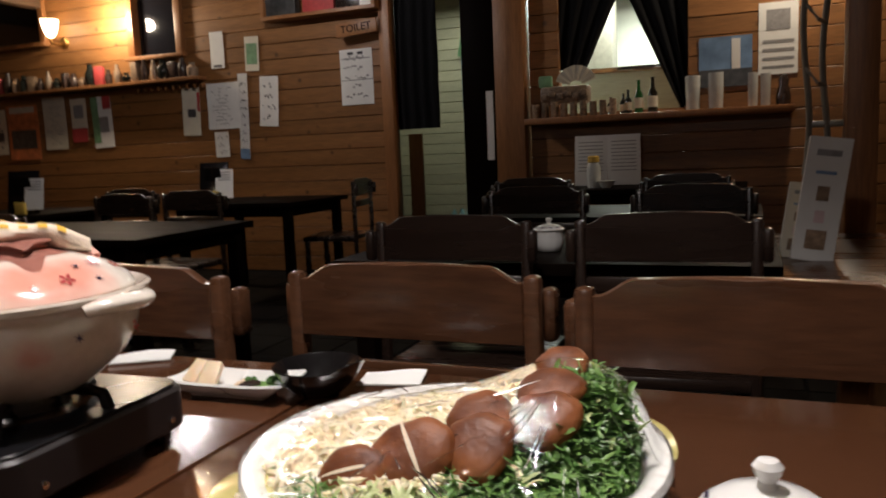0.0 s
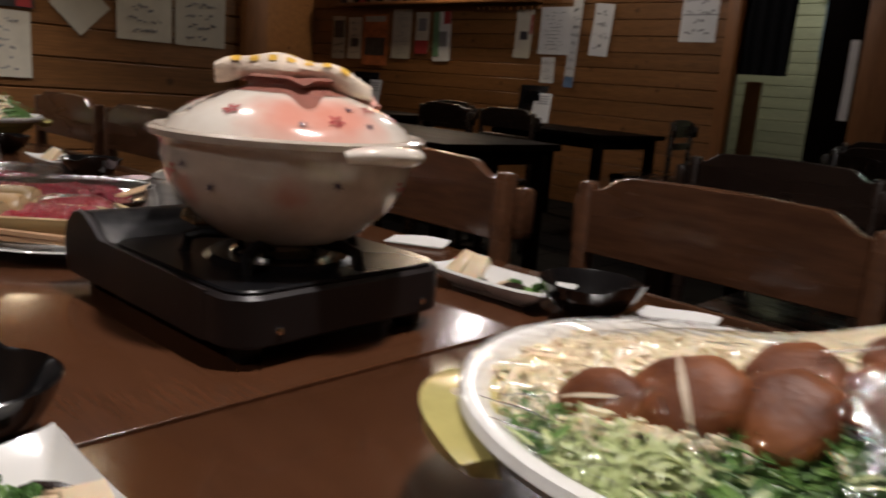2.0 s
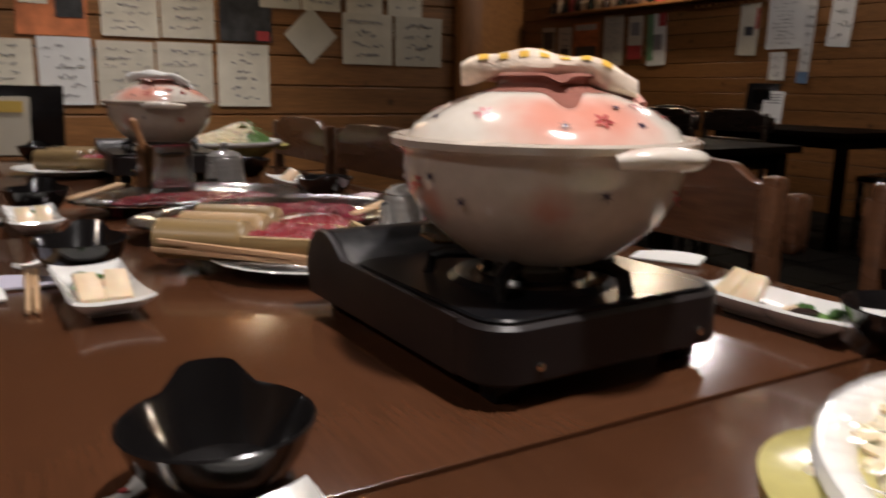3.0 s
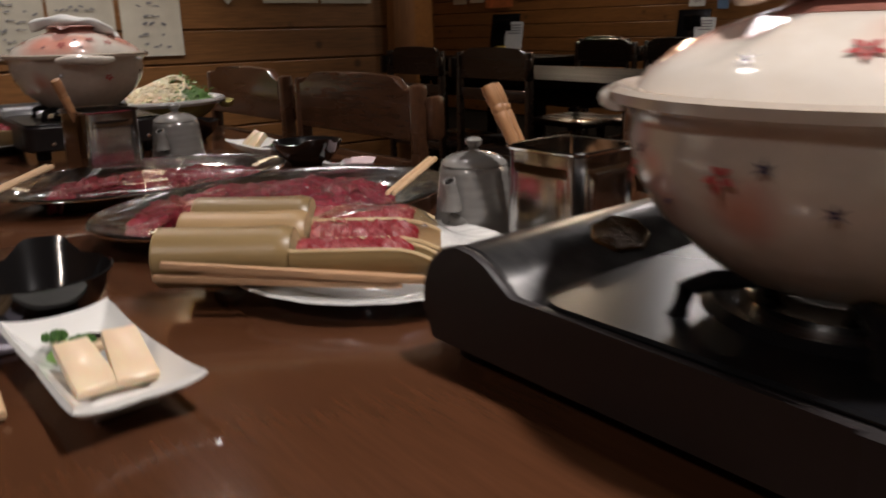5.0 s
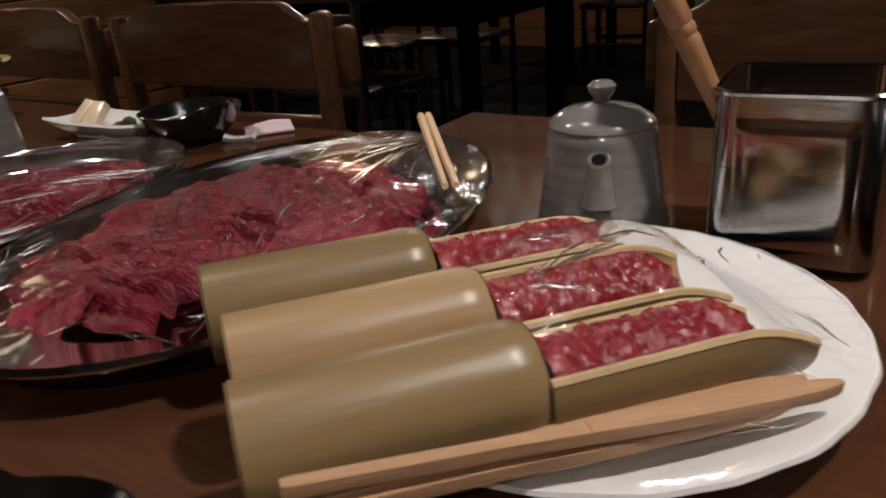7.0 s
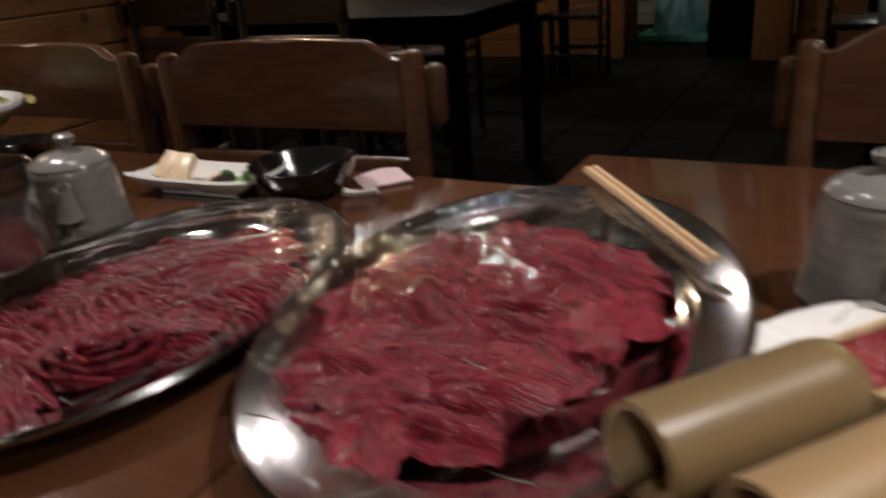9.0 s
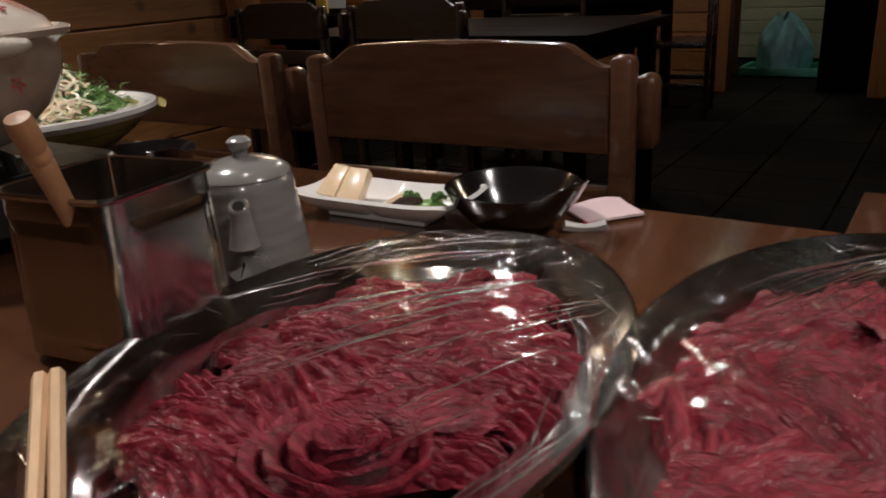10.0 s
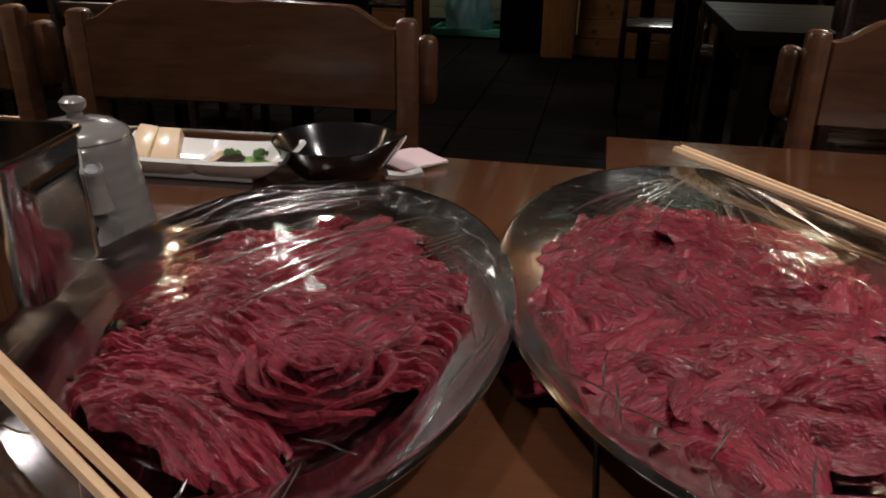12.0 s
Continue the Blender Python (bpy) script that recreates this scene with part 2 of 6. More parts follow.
M_MEAT = mat("raw_red_meat", (0.058, 0.0045, 0.0095), 0.20, vary=0.3, scale=90, colour2=(0.265, 0.022, 0.040), stretch=(1, 3, 1), spec=0.40, bump=0.0020, bump_scale=230, per_object=0.14)
M_MINCE = mat("minced_meat", (0.22, 0.010, 0.017), 0.26, vary=0.3, scale=120, colour2=(0.52, 0.17, 0.16), contrast=(0.52, 0.80), spec=0.45, bump=0.0025, bump_scale=170)
M_CAP = mat("shiitake_cap", (0.085, 0.021, 0.005), 0.5, vary=0.35, scale=34, bump=0.0016, bump_scale=90, colour2=(0.25, 0.082, 0.027), contrast=(0.38, 0.62), spec=0.3)
M_FLESH = mat("white_mushroom_cut", (0.72, 0.60, 0.46), 0.5, vary=0.1, scale=60)
M_STEM = mat("mushroom_flesh", (0.62, 0.46, 0.30), 0.5, vary=0.15, scale=60, bump=0.0004)
M_LEAF = mat("dark_green_leaf", (0.03, 0.085, 0.018), 0.40, vary=0.5, scale=70, colour2=(0.13, 0.26, 0.06), coat=0.15, contrast=(0.35, 0.65))
M_LEAFMID = mat("fresh_green_leaf", (0.08, 0.19, 0.04), 0.38, vary=0.4, scale=70, colour2=(0.22, 0.36, 0.10), coat=0.15)
M_LEAFPALE = mat("pale_green_cabbage", (0.36, 0.45, 0.16), 0.35, vary=0.3, scale=50, colour2=(0.60, 0.64, 0.36), coat=0.15)
M_SPROUT = mat("bean_sprout", (0.80, 0.68, 0.47), 0.30, vary=0.08, scale=60, colour2=(0.88, 0.79, 0.62), sub=0.2, coat=0.2)
M_RADISH = mat("simmered_radish", (0.70, 0.53, 0.34), 0.30, vary=0.08, scale=60, colour2=(0.79, 0.65, 0.47), sub=0.3, coat=0.2, bump=0.0003)
M_BROCCOLI = mat("broccoli_floret", (0.05, 0.14, 0.02), 0.55, vary=0.6, scale=300, bump=0.0015, bump_scale=500)
M_TOWEL = mat("yellow_check_cloth", (0.74, 0.62, 0.50), 0.95, vary=0.1, scale=200, bump=0.0012, bump_scale=500, spec=0.1)
M_TOWELY = mat("yellow_cloth_square", (0.72, 0.44, 0.08), 0.95, vary=0.15, scale=200, bump=0.0012, bump_scale=500, spec=0.1)
M_TOWELR = mat("pink_cloth", (0.66, 0.36, 0.30), 0.95, vary=0.15, scale=200, bump=0.0012, bump_scale=500, spec=0.1)
M_BAG = mat("teal_plastic_bag", (0.36, 0.70, 0.76), 0.30, vary=0.25, scale=14, bump=0.008, bump_scale=16)
M_TRAY = mat("green_plastic_tray", (0.10, 0.36, 0.28), 0.4, vary=0.2, scale=12)
M_GLASSY = mat("clear_tumbler_plastic", (0.55, 0.57, 0.55), 0.15, vary=0.15, scale=20)
M_BOTTLE = mat("green_bottle_glass", (0.02, 0.11, 0.03), 0.06, vary=0.3, scale=10, coat=0.5)
M_DARKBOTTLE = mat("dark_bottle_glass", (0.012, 0.014, 0.012), 0.06, vary=0.3, scale=10, coat=0.5)
M_TIN = mat("printed_tin", (0.22, 0.15, 0.10), 0.4, vary=0.7, scale=60, per_object=0.3)
M_DARKTHING = mat("dark_glazed_ornament", (0.035, 0.022, 0.018), 0.25, vary=0.8, scale=30, per_object=0.4)
M_KITCHEN = mat("white_kitchen_tile", (0.72, 0.74, 0.68), 0.3, vary=0.1, scale=6)
M_WRAP = film_wrap("cling_film", 16.0, 0.0025, (0.02, -0.03))
M_WRAPFAN = film_wrap("fanned_cling_film", 34.0, 0.0015, (0.02, 0.188), gloss=0.62, floor_gloss=0.004)
M_WRAPDRAWN = film_wrap("drawn_cling_film", 60.0, 0.0018, (0.20, 0.32), gloss=0.75, floor_gloss=0.006)
M_FOLD = film_wrap("cling_film_fold", 10.0, 0.0, gloss=1.0, floor_gloss=0.42)
M_FOLD.node_tree.nodes["Glossy BSDF"].inputs["Roughness"].default_value = 0.2
M_PEG = mat("grey_shelf_metal", (0.22, 0.21, 0.18), 0.4, 0.3, vary=0.2, scale=20)
M_PINK = mat("pale_pink_paper", (0.62, 0.47, 0.48), 0.7, vary=0.08, scale=20)
M_LILAC = mat("lilac_paper", (0.50, 0.48, 0.58), 0.7, vary=0.08, scale=20)
M_CROWN = mat("red_brown_bare_clay", (0.30, 0.12, 0.09), 0.34, vary=0.25, scale=70, coat=0.2, bump=0.0003)
M_PETAL = mat("red_painted_petal", (0.42, 0.07, 0.07), 0.2, vary=0.25, scale=60, coat=0.4)
M_STAMEN = mat("ink_blue_painted_dot", (0.05, 0.04, 0.08), 0.2, vary=0.25, scale=60, coat=0.4)


def blush(name, base, base2, pink, spots, r0):
    """Stoneware glaze with soft pink blushes round the given places of the pot."""
    m = mat(name, base, 0.16, vary=0.1, scale=90, colour2=base2, coat=0.5, bump=0.0002, bump_scale=40)
    t = m.node_tree
    N, L = t.nodes, t.links
    b = N["Principled BSDF"]
    src = b.inputs["Base Color"].links[0].from_socket
    co = N.new("ShaderNodeTexCoord")
    nz = N.new("ShaderNodeTexNoise")
    nz.inputs["Scale"].default_value = 28
    L.new(co.outputs["Object"], nz.inputs["Vector"])
    for s in spots:
        d = N.new("ShaderNodeVectorMath")
        d.operation = "DISTANCE"
        d.inputs[1].default_value = s
        L.new(co.outputs["Object"], d.inputs[0])
        ad = N.new("ShaderNodeMath")
        ad.operation = "MULTIPLY_ADD"
        ad.inputs[1].default_value = 0.04
        L.new(nz.outputs[0], ad.inputs[0])
        L.new(d.outputs["Value"], ad.inputs[2])
        mr = N.new("ShaderNodeMapRange")
        mr.interpolation_type = "SMOOTHSTEP"
        mr.inputs[1].default_value, mr.inputs[2].default_value = r0 * 0.5, r0 * 1.5
        mr.inputs[3].default_value, mr.inputs[4].default_value = 0.85, 0.0
        L.new(ad.outputs[0], mr.inputs[0])
        mx = N.new("ShaderNodeMix")
        mx.data_type = "RGBA"
        mx.inputs[7].default_value = (*pink, 1)
        L.new(mr.outputs[0], mx.inputs[0])
        L.new(src, mx.inputs[6])
        src = mx.outputs[2]
    L.new(src, b.inputs["Base Color"])
    return m


# ---- mesh helpers ----


def mesh(name, G, material, smooth=40):
    me = bpy.data.meshes.new(name)
    me.from_pydata(G[0], [], G[1])
    me.validate()
    me.materials.append(material)
    if smooth:
        me.shade_smooth()
        me.set_sharp_from_angle(angle=radians(smooth))
    me.update()
    return me


def part(name, G, material, parent=None, label="", m=None, smooth=40):
    data = G if isinstance(G, bpy.types.Mesh) else mesh(name, G, material, smooth)
    ob = new(name, data)
    if m is not None:
        ob.matrix_basis = m
    if parent is not None:
        ob.parent = parent
    if label:
        ob["label"] = label
    return ob


def thing(name, label, category, m=None, group="", kind=""):
    ob = new(name)
    ob.empty_display_size = 0.02
    if m is not None:
        ob.matrix_basis = m
    return tagged(ob, label, category, group, kind)


def join(*Gs):
    V, F = [], []
    for v, f in Gs:
        k = len(V)
        V += list(v)
        F += [tuple(i + k for i in q) for q in f]
    return V, F


def moved(G, m):
    return [tuple(m @ Vector(v)) for v in G[0]], G[1]


def box(sx, sy, sz, bevel=0.004, at=(0, 0, 0), seg=2):
    """A box centred on at, with rounded edges."""
    bm = bmesh.new()
    bmesh.ops.create_cube(bm, size=1)
    bmesh.ops.scale(bm, vec=(sx, sy, sz), verts=bm.verts)
    if bevel:
        bmesh.ops.bevel(bm, geom=bm.edges[:], offset=min(bevel, min(sx, sy, sz) * 0.45), segments=seg, affect="EDGES", profile=0.5)
    bmesh.ops.translate(bm, vec=at, verts=bm.verts)
    bm.verts.index_update()
    G = [tuple(v.co) for v in bm.verts], [tuple(v.index for v in f.verts) for f in bm.faces]
    bm.free()
    return G


def lathe(profile, n=48, sx=1.0, sy=1.0, wob=None):
    """Turns (radius, height) pairs round the z axis; wob(angle, radius) scales the radius."""
    V, F = [], []
    for r, z in profile:
        for i in range(n):
            a = 2 * math.pi * i / n
            k = wob(a, r) if wob else 1.0
            V.append((r * k * math.cos(a) * sx, r * k * math.sin(a) * sy, z))
    for j in range(len(profile) - 1):
        for i in range(n):
            a, b = j * n + i, j * n + (i + 1) % n
            F.append((a, b, b + n, a + n))
    if profile[0][0] > 1e-6 and profile[0][0] < 0.9:
        F.append(tuple(range(n - 1, -1, -1)))
    if profile[-1][0] > 1e-6:
        F.append(tuple((len(profile) - 1) * n + i for i in range(n)))
    return V, F


def tube(points, radius, n=8, radii=None, caps=True):
    V, F = [], []
    P = [Vector(p) for p in points]
    up = Vector((0, 0, 1))
    for k, p in enumerate(P):
        d = (P[min(k + 1, len(P) - 1)] - P[max(k - 1, 0)]).normalized()
        s = d.cross(up if abs(d.z) < 0.95 else Vector((1, 0, 0))).normalized()
        u = s.cross(d)
        r = radii[k] if radii else radius
        for i in range(n):
            a = 2 * math.pi * i / n
            V.append(tuple(p + s * math.cos(a) * r + u * math.sin(a) * r))
    for k in range(len(P) - 1):
        for i in range(n):
            a, b = k * n + i, k * n + (i + 1) % n
            F.append((a, b, b + n, a + n))
    if caps:
        F.append(tuple(range(n - 1, -1, -1)))
        F.append(tuple((len(P) - 1) * n + i for i in range(n)))
    return V, F


def sheet(fn, nu, nv, thick=0.0):
    """A grid over the unit square, by fn(u, v); with thickness, two skins joined at the rim."""
    V = [tuple(fn(i / (nu - 1), j / (nv - 1))) for j in range(nv) for i in range(nu)]
    F = [(j * nu + i, j * nu + i + 1, (j + 1) * nu + i + 1, (j + 1) * nu + i) for j in range(nv - 1) for i in range(nu - 1)]
    if thick:
        k = len(V)
        nrm = [Vector((0, 0, 0)) for _ in V]
        for f in F:
            a, b, c = (Vector(V[q]) for q in f[:3])
            w = (b - a).cross(c - a)
            for q in f:
                nrm[q] += w
        V += [tuple(Vector(v) - n.normalized() * thick) for v, n in zip(V, nrm)]
        F += [tuple(q + k for q in reversed(f)) for f in F]
        rim = [i for i in range(nu)] + [j * nu + nu - 1 for j in range(1, nv)] + [(nv - 1) * nu + i for i in range(nu - 2, -1, -1)] + [j * nu for j in range(nv - 2, 0, -1)]
        for a, b in zip(rim, rim[1:] + rim[:1]):
            F.append((b, a, a + k, b + k))
    return V, F


def prism(outline, depth, bevel=0.0):
    """Extrudes an outline of (x, z) pairs along y, from 0 to depth, with eased edges."""
    n = len(outline)
    cx, cz = sum(p[0] for p in outline) / n, sum(p[1] for p in outline) / n
    V, F = [], []

    def ring(y, inset):
        for x, z in outline:
            dx, dz = x - cx, z - cz
            h = math.hypot(dx, dz) or 1
            V.append((x - dx / h * inset, y, z - dz / h * inset))
    ring(0, bevel), ring(bevel, 0), ring(depth - bevel, 0), ring(depth, bevel)
    for j in range(3):
        for i in range(n):
            a, b = j * n + i, j * n + (i + 1) % n
            F.append((a, b, b + n, a + n))
    F.append(tuple(range(n - 1, -1, -1)))
    F.append(tuple(3 * n + i for i in range(n)))
    return V, F

# ---- the room ----
BACK, CEIL = 6.4, 2.75


def planked(name, label, length, height, holes=(), m=None, material=None, board=0.135, thick=0.022, low=0.0):
    """A wall in its own xz plane that faces -y, clad with boards that lie level; holes are (x0, x1, z0, z1)."""
    wall = thing(name, label, "wall", m, kind="structure")
    material = material or M_PLANK
    xs = sorted({0.0, length, *[h[0] for h in holes], *[h[1] for h in holes]})
    for x0, x1 in zip(xs, xs[1:]):
        cut = sorted((h[2], h[3]) for h in holes if h[0] < (x0 + x1) / 2 < h[1])
        z = low
        for a, b in cut + [(height, height)]:
            if a - z > 0.01:
                part("core", box(x1 - x0, 0.08, a - z, 0, ((x0 + x1) / 2, thick + 0.04, (a + z) / 2)), material, wall, smooth=0)
            z = b
    cache = {}
    z = low
    while z < height - 0.02:
        h = min(board, height - z)
        spans = [(0.0, length)]
        for a, b, c, d in holes:
            if c < z + h * 0.6 and d > z + h * 0.4:
                spans = [s for x0, x1 in spans for s in ((x0, min(x1, a)), (max(x0, b), x1)) if s[1] - s[0] > 0.02]
        for x0, x1 in spans:
            key = (round(x1 - x0, 3), round(h, 3))
            if key not in cache:
                cache[key] = mesh("plank", box(x1 - x0 - 0.002, thick, h - 0.005, 0.004, seg=1), material)
            part("plank", cache[key], None, wall, m=Matrix.Translation(((x0 + x1) / 2, thick / 2, z + h / 2)))
        z += board
    return wall


def slab(name, label, category, sx, sy, sz, at, material, bevel=0.004, kind="structure"):
    return tagged(part(name, box(sx, sy, sz, bevel), material, m=Matrix.Translation(at)), label, category, kind=kind)


floor = thing("floor", "dark uneven stone floor tiles", "floor", kind="structure")
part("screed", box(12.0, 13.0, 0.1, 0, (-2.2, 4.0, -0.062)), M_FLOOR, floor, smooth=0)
ceiling = tagged(part("ceiling", join(box(12.0, 13.0, 0.1, 0, (-2.2, 4.0, CEIL + 0.05)), *[box(0.12, 8.6, 0.15, 0.01, (x, 2.1, CEIL - 0.07), 1) for x in (-5.6, -3.9, -2.2, -0.5, 1.2, 2.6)]), M_CEIL, smooth=30),
                 "dark wooden ceiling with heavy beams", "ceiling", kind="structure")
slab("wall_south", "plain wooden wall behind the tables", "wall", 11.6, 0.1, CEIL, (-2.2, -2.2, CEIL / 2), M_PLANK)
slab("wall_far_west", "plain wooden side wall", "wall", 0.1, 12.6, CEIL, (-7.25, 4.0, CEIL / 2), M_PLANK)
slab("wall_east", "plain wooden side wall", "wall", 0.1, 12.6, CEIL, (3.5, 4.0, CEIL / 2), M_PLANK)

# the wall with the little shelf, windows and calendar: from x = -6 to the toilet passage
planked("wall_north", "knotty pine plank wall with two small windows", 5.409, CEIL, holes=((0.563, 1.605, 2.273, CEIL), (2.782, 3.283, 2.032, CEIL)), m=Matrix.Translation((-7.2, BACK, 0)))
planked("wall_counter", "knotty pine plank wall under the serving hatch", 3.6, CEIL, holes=((0.232, 1.176, 1.266, CEIL),), m=Matrix.Translation((-0.580, BACK, 0)))
planked("wall_partition", "reddish plank partition covered with signed cards", 4.85, CEIL, m=pose(-2.704, -2.1, 0, 0, 0, 90))
slab("post_partition", "square pine post at the partition's end", "post", 0.13, 0.13, CEIL, (-2.72, 2.81, CEIL / 2), M_POST, 0.008)
slab("post_door", "rough pine door post", "post", 0.10, 0.12, CEIL, (-1.774, BACK - 0.02, CEIL / 2), M_POST, 0.012)
slab("post_hatch", "thick pine post beside the hatch", "post", 0.235, 0.2, CEIL, (-0.713, BACK - 0.02, CEIL / 2), M_POST, 0.012)
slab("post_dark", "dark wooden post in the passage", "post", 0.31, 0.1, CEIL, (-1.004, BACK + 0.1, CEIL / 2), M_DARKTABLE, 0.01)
slab("post_east", "square pine post by the magazine ledge", "post", 0.10, 0.11, CEIL, (1.364, 3.528, CEIL / 2), M_POST, 0.008)
planked("wall_passage", "pale planks of the toilet passage", 2.2, CEIL, m=Matrix.Translation((-2.75, 8.3, 0)), material=M_PASSPLANK, board=0.11)
slab("wall_passage_west", "pale passage side wall", "wall", 0.08, 1.8, CEIL, (-2.62, 7.4, CEIL / 2), M_PASSPLANK)
planked("wall_side", "dim plank wall behind the magazine ledge", 2.0, CEIL, m=pose(1.75, 5.4, 0, 0, 0, -90))
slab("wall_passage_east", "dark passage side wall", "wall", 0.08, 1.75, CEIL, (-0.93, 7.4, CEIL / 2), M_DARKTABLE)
slab("wall_kitchen", "white tiled kitchen wall", "wall", 3.9, 0.08, CEIL, (1.05, 9.3, CEIL / 2), M_KITCHEN)
slab("wall_kitchen_west", "white kitchen side wall", "wall", 0.08, 2.7, CEIL, (-0.84, 7.95, CEIL / 2), M_KITCHEN)
slab("pass_shelf", "thick pine serving shelf of the hatch", "shelf", 1.843, 0.32, 0.047, (0.367, BACK - 0.13, 1.211), M_POST, 0.006)
part("toilet_niche", join(box(0.95, 0.16, 0.03, 0.003, (0, 0, 0)), box(0.03, 0.16, 0.5, 0.003, (-0.46, 0, 0.26)), box(0.03, 0.16, 0.5, 0.003, (0.46, 0, 0.26))), M_POST, m=Matrix.Translation((-2.354, BACK - 0.08, 2.214)) @ Matrix.Diagonal((1.15, 1, 1.05, 1)))
tagged(bpy.data.objects["toilet_niche"], "pine wall shelf over the calendar", "shelf", kind="structure")
slab("jar_shelf", "narrow pine shelf along the wall", "shelf", 2.975, 0.13, 0.032, (-5.125, BACK - 0.06, 1.784), M_POST, 0.004)

for k, (x0, x1, z0) in enumerate(((-6.637, -5.595, 2.273), (-4.418, -3.917, 2.032))):
    w = thing("window_%d" % (k + 1), "small dark night window in a pine frame", "window", kind="structure")
    part("pane", box(x1 - x0, 0.008, CEIL - z0, 0, ((x0 + x1) / 2, BACK + 0.06, (CEIL + z0) / 2)), M_NIGHT, w)
    for x in (x0 - 0.03, x1 + 0.03):
        part("window_frame", box(0.075, 0.06, CEIL - z0 + 0.05, 0.005, (x, BACK - 0.012, (CEIL + z0) / 2 - 0.02)), M_POST, w)
    part("window_sill", box(x1 - x0 + 0.18, 0.09, 0.035, 0.005, ((x0 + x1) / 2, BACK - 0.03, z0 - 0.018)), M_POST, w)


def wavy_cloth(w, h, folds, depth, nu=40, nv=14, slant=None):
    def fn(u, v):
        x = (u - 0.5) * w
        if slant:
            x = slant(u, v)
        return x, depth * math.sin(u * folds * 6.28 + 0.6 * math.sin(v * 5)) * (0.5 + 0.5 * (1 - v)) + 0.004 * math.sin(v * 21), (v - 1) * h
    return sheet(fn, nu, nv, 0.003)


tagged(part("toilet_curtain", wavy_cloth(0.39, 1.533, 4, 0.018), M_BLACKCLOTH, m=Matrix.Translation((-1.546, BACK + 0.02, CEIL))), "black cloth curtain hanging in the passage", "curtain")


def left_fall(u, v):
    z = CEIL - 1.148 * (1 - v)
    return -0.418 + u * (min(0.137, -0.116 + 0.457 * (z - 1.662)) - -0.418)


def right_fall(u, v):
    z = CEIL - 1.487 * (1 - v)
    return 0.654 - u * (0.654 - max(0.148, 0.528 - 0.447 * (z - 1.297)))


tagged(part("hatch_curtain", wavy_cloth(0.4, 1.148, 4, 0.02, slant=left_fall), M_BLACKCLOTH, m=Matrix.Translation((0, BACK + 0.05, CEIL))), "black cloth curtain tied to the side", "curtain", group="hatch curtains")
tagged(part("hatch_curtain", wavy_cloth(0.4, 1.487, 4, 0.02, slant=right_fall), M_BLACKCLOTH, m=Matrix.Translation((0, BACK + 0.05, CEIL))), "black cloth curtain tied to the side", "curtain", group="hatch curtains")
kitchen_counter = thing("kitchen_counter", "pale green kitchen counter behind the hatch", "counter", pose(0.09, 7.81, 0) @ Matrix.Diagonal((1.17, 1.15, 1.13, 1)))
part("cabinet", box(1.4, 0.5, 1.46, 0.01, (0, 0, 0.73)), M_PALEPLANK, kitchen_counter)
part("worktop", box(1.44, 0.54, 0.04, 0.006, (0, 0, 1.48)), M_STEEL, kitchen_counter)
tagged(part("kitchen_shelf", box(0.5, 0.3, 0.75, 0.01, (0, 0, 0.375)), M_PEG, m=pose(-0.50, 8.5, 1.72)), "grey kitchen cupboard behind the counter", "cupboard")
# ---- wall lamps ----


def wall_lamp(m):
    w = thing("wall_lamp", "lit brass wall lamp with frosted glass shade", "lamp", m, group="wall lamps")
    part("backplate", moved(lathe([(0.0, 0.0), (0.055, 0.0), (0.05, 0.012), (0.02, 0.02), (0.0, 0.02)], 24), pose(0, 0, 0, 90)), M_BRASS, w)
    part("arm", tube([(0, -0.01, 0), (0, -0.08, -0.03), (0.0, -0.15, -0.02), (0, -0.16, 0.03)], 0.008), M_BRASS, w)
    part("shade", moved(lathe([(0.03, 0.0), (0.05, 0.03), (0.072, 0.09), (0.085, 0.16), (0.083, 0.16), (0.07, 0.09), (0.047, 0.032), (0.0, 0.006)], 28), Matrix.Translation((0, -0.16, 0.04))), M_SHADE, w, "glowing frosted glass shade")
    return w


first_lamp = wall_lamp(pose(-5.316, BACK, 2.250))
copy_thing(first_lamp, pose(-2.684, 1.54, 1.54, 0, 0, 90))
# this copy is added out of view, to carry the fill by the hatch
copy_thing(first_lamp, pose(1.686, BACK, 2.42))


# unseen shades and cords, added only to house the overhead lamps
def pendant(m):
    w = thing("pendant_lamp", "added pendant lamp out of view under the ceiling", "lamp", m, group="pendant lamps")
    part("cord", tube([(0, 0, 0.1), (0, 0, CEIL - m.translation.z + 0.004)], 0.004), M_BLACKLAQ, w)
    part("shade", lathe([(0.02, 0.12), (0.06, 0.10), (0.14, 0.02), (0.136, 0.02), (0.056, 0.095), (0.0, 0.11)], 32), M_BRASS, w)
    return w


for x, y, z in ((0.66, 1.12, 2.32), (-0.70, 1.08, 2.42), (-1.70, 1.08, 2.46), (-2.1, 3.7, 2.0), (0.55, -0.65, 2.19)):
    pendant(pose(x, y, z))


# unseen mount, added to go with the fill for the north wall
ceiling_light = thing("ceiling_lamp", "added brass ceiling lamp mount out of view", "lamp", pose(-2.3, 4.9, CEIL))
part("mount", lathe([(0.0, -0.03), (0.07, -0.03), (0.08, 0.003), (0.0, 0.003)], 28), M_BRASS, ceiling_light)


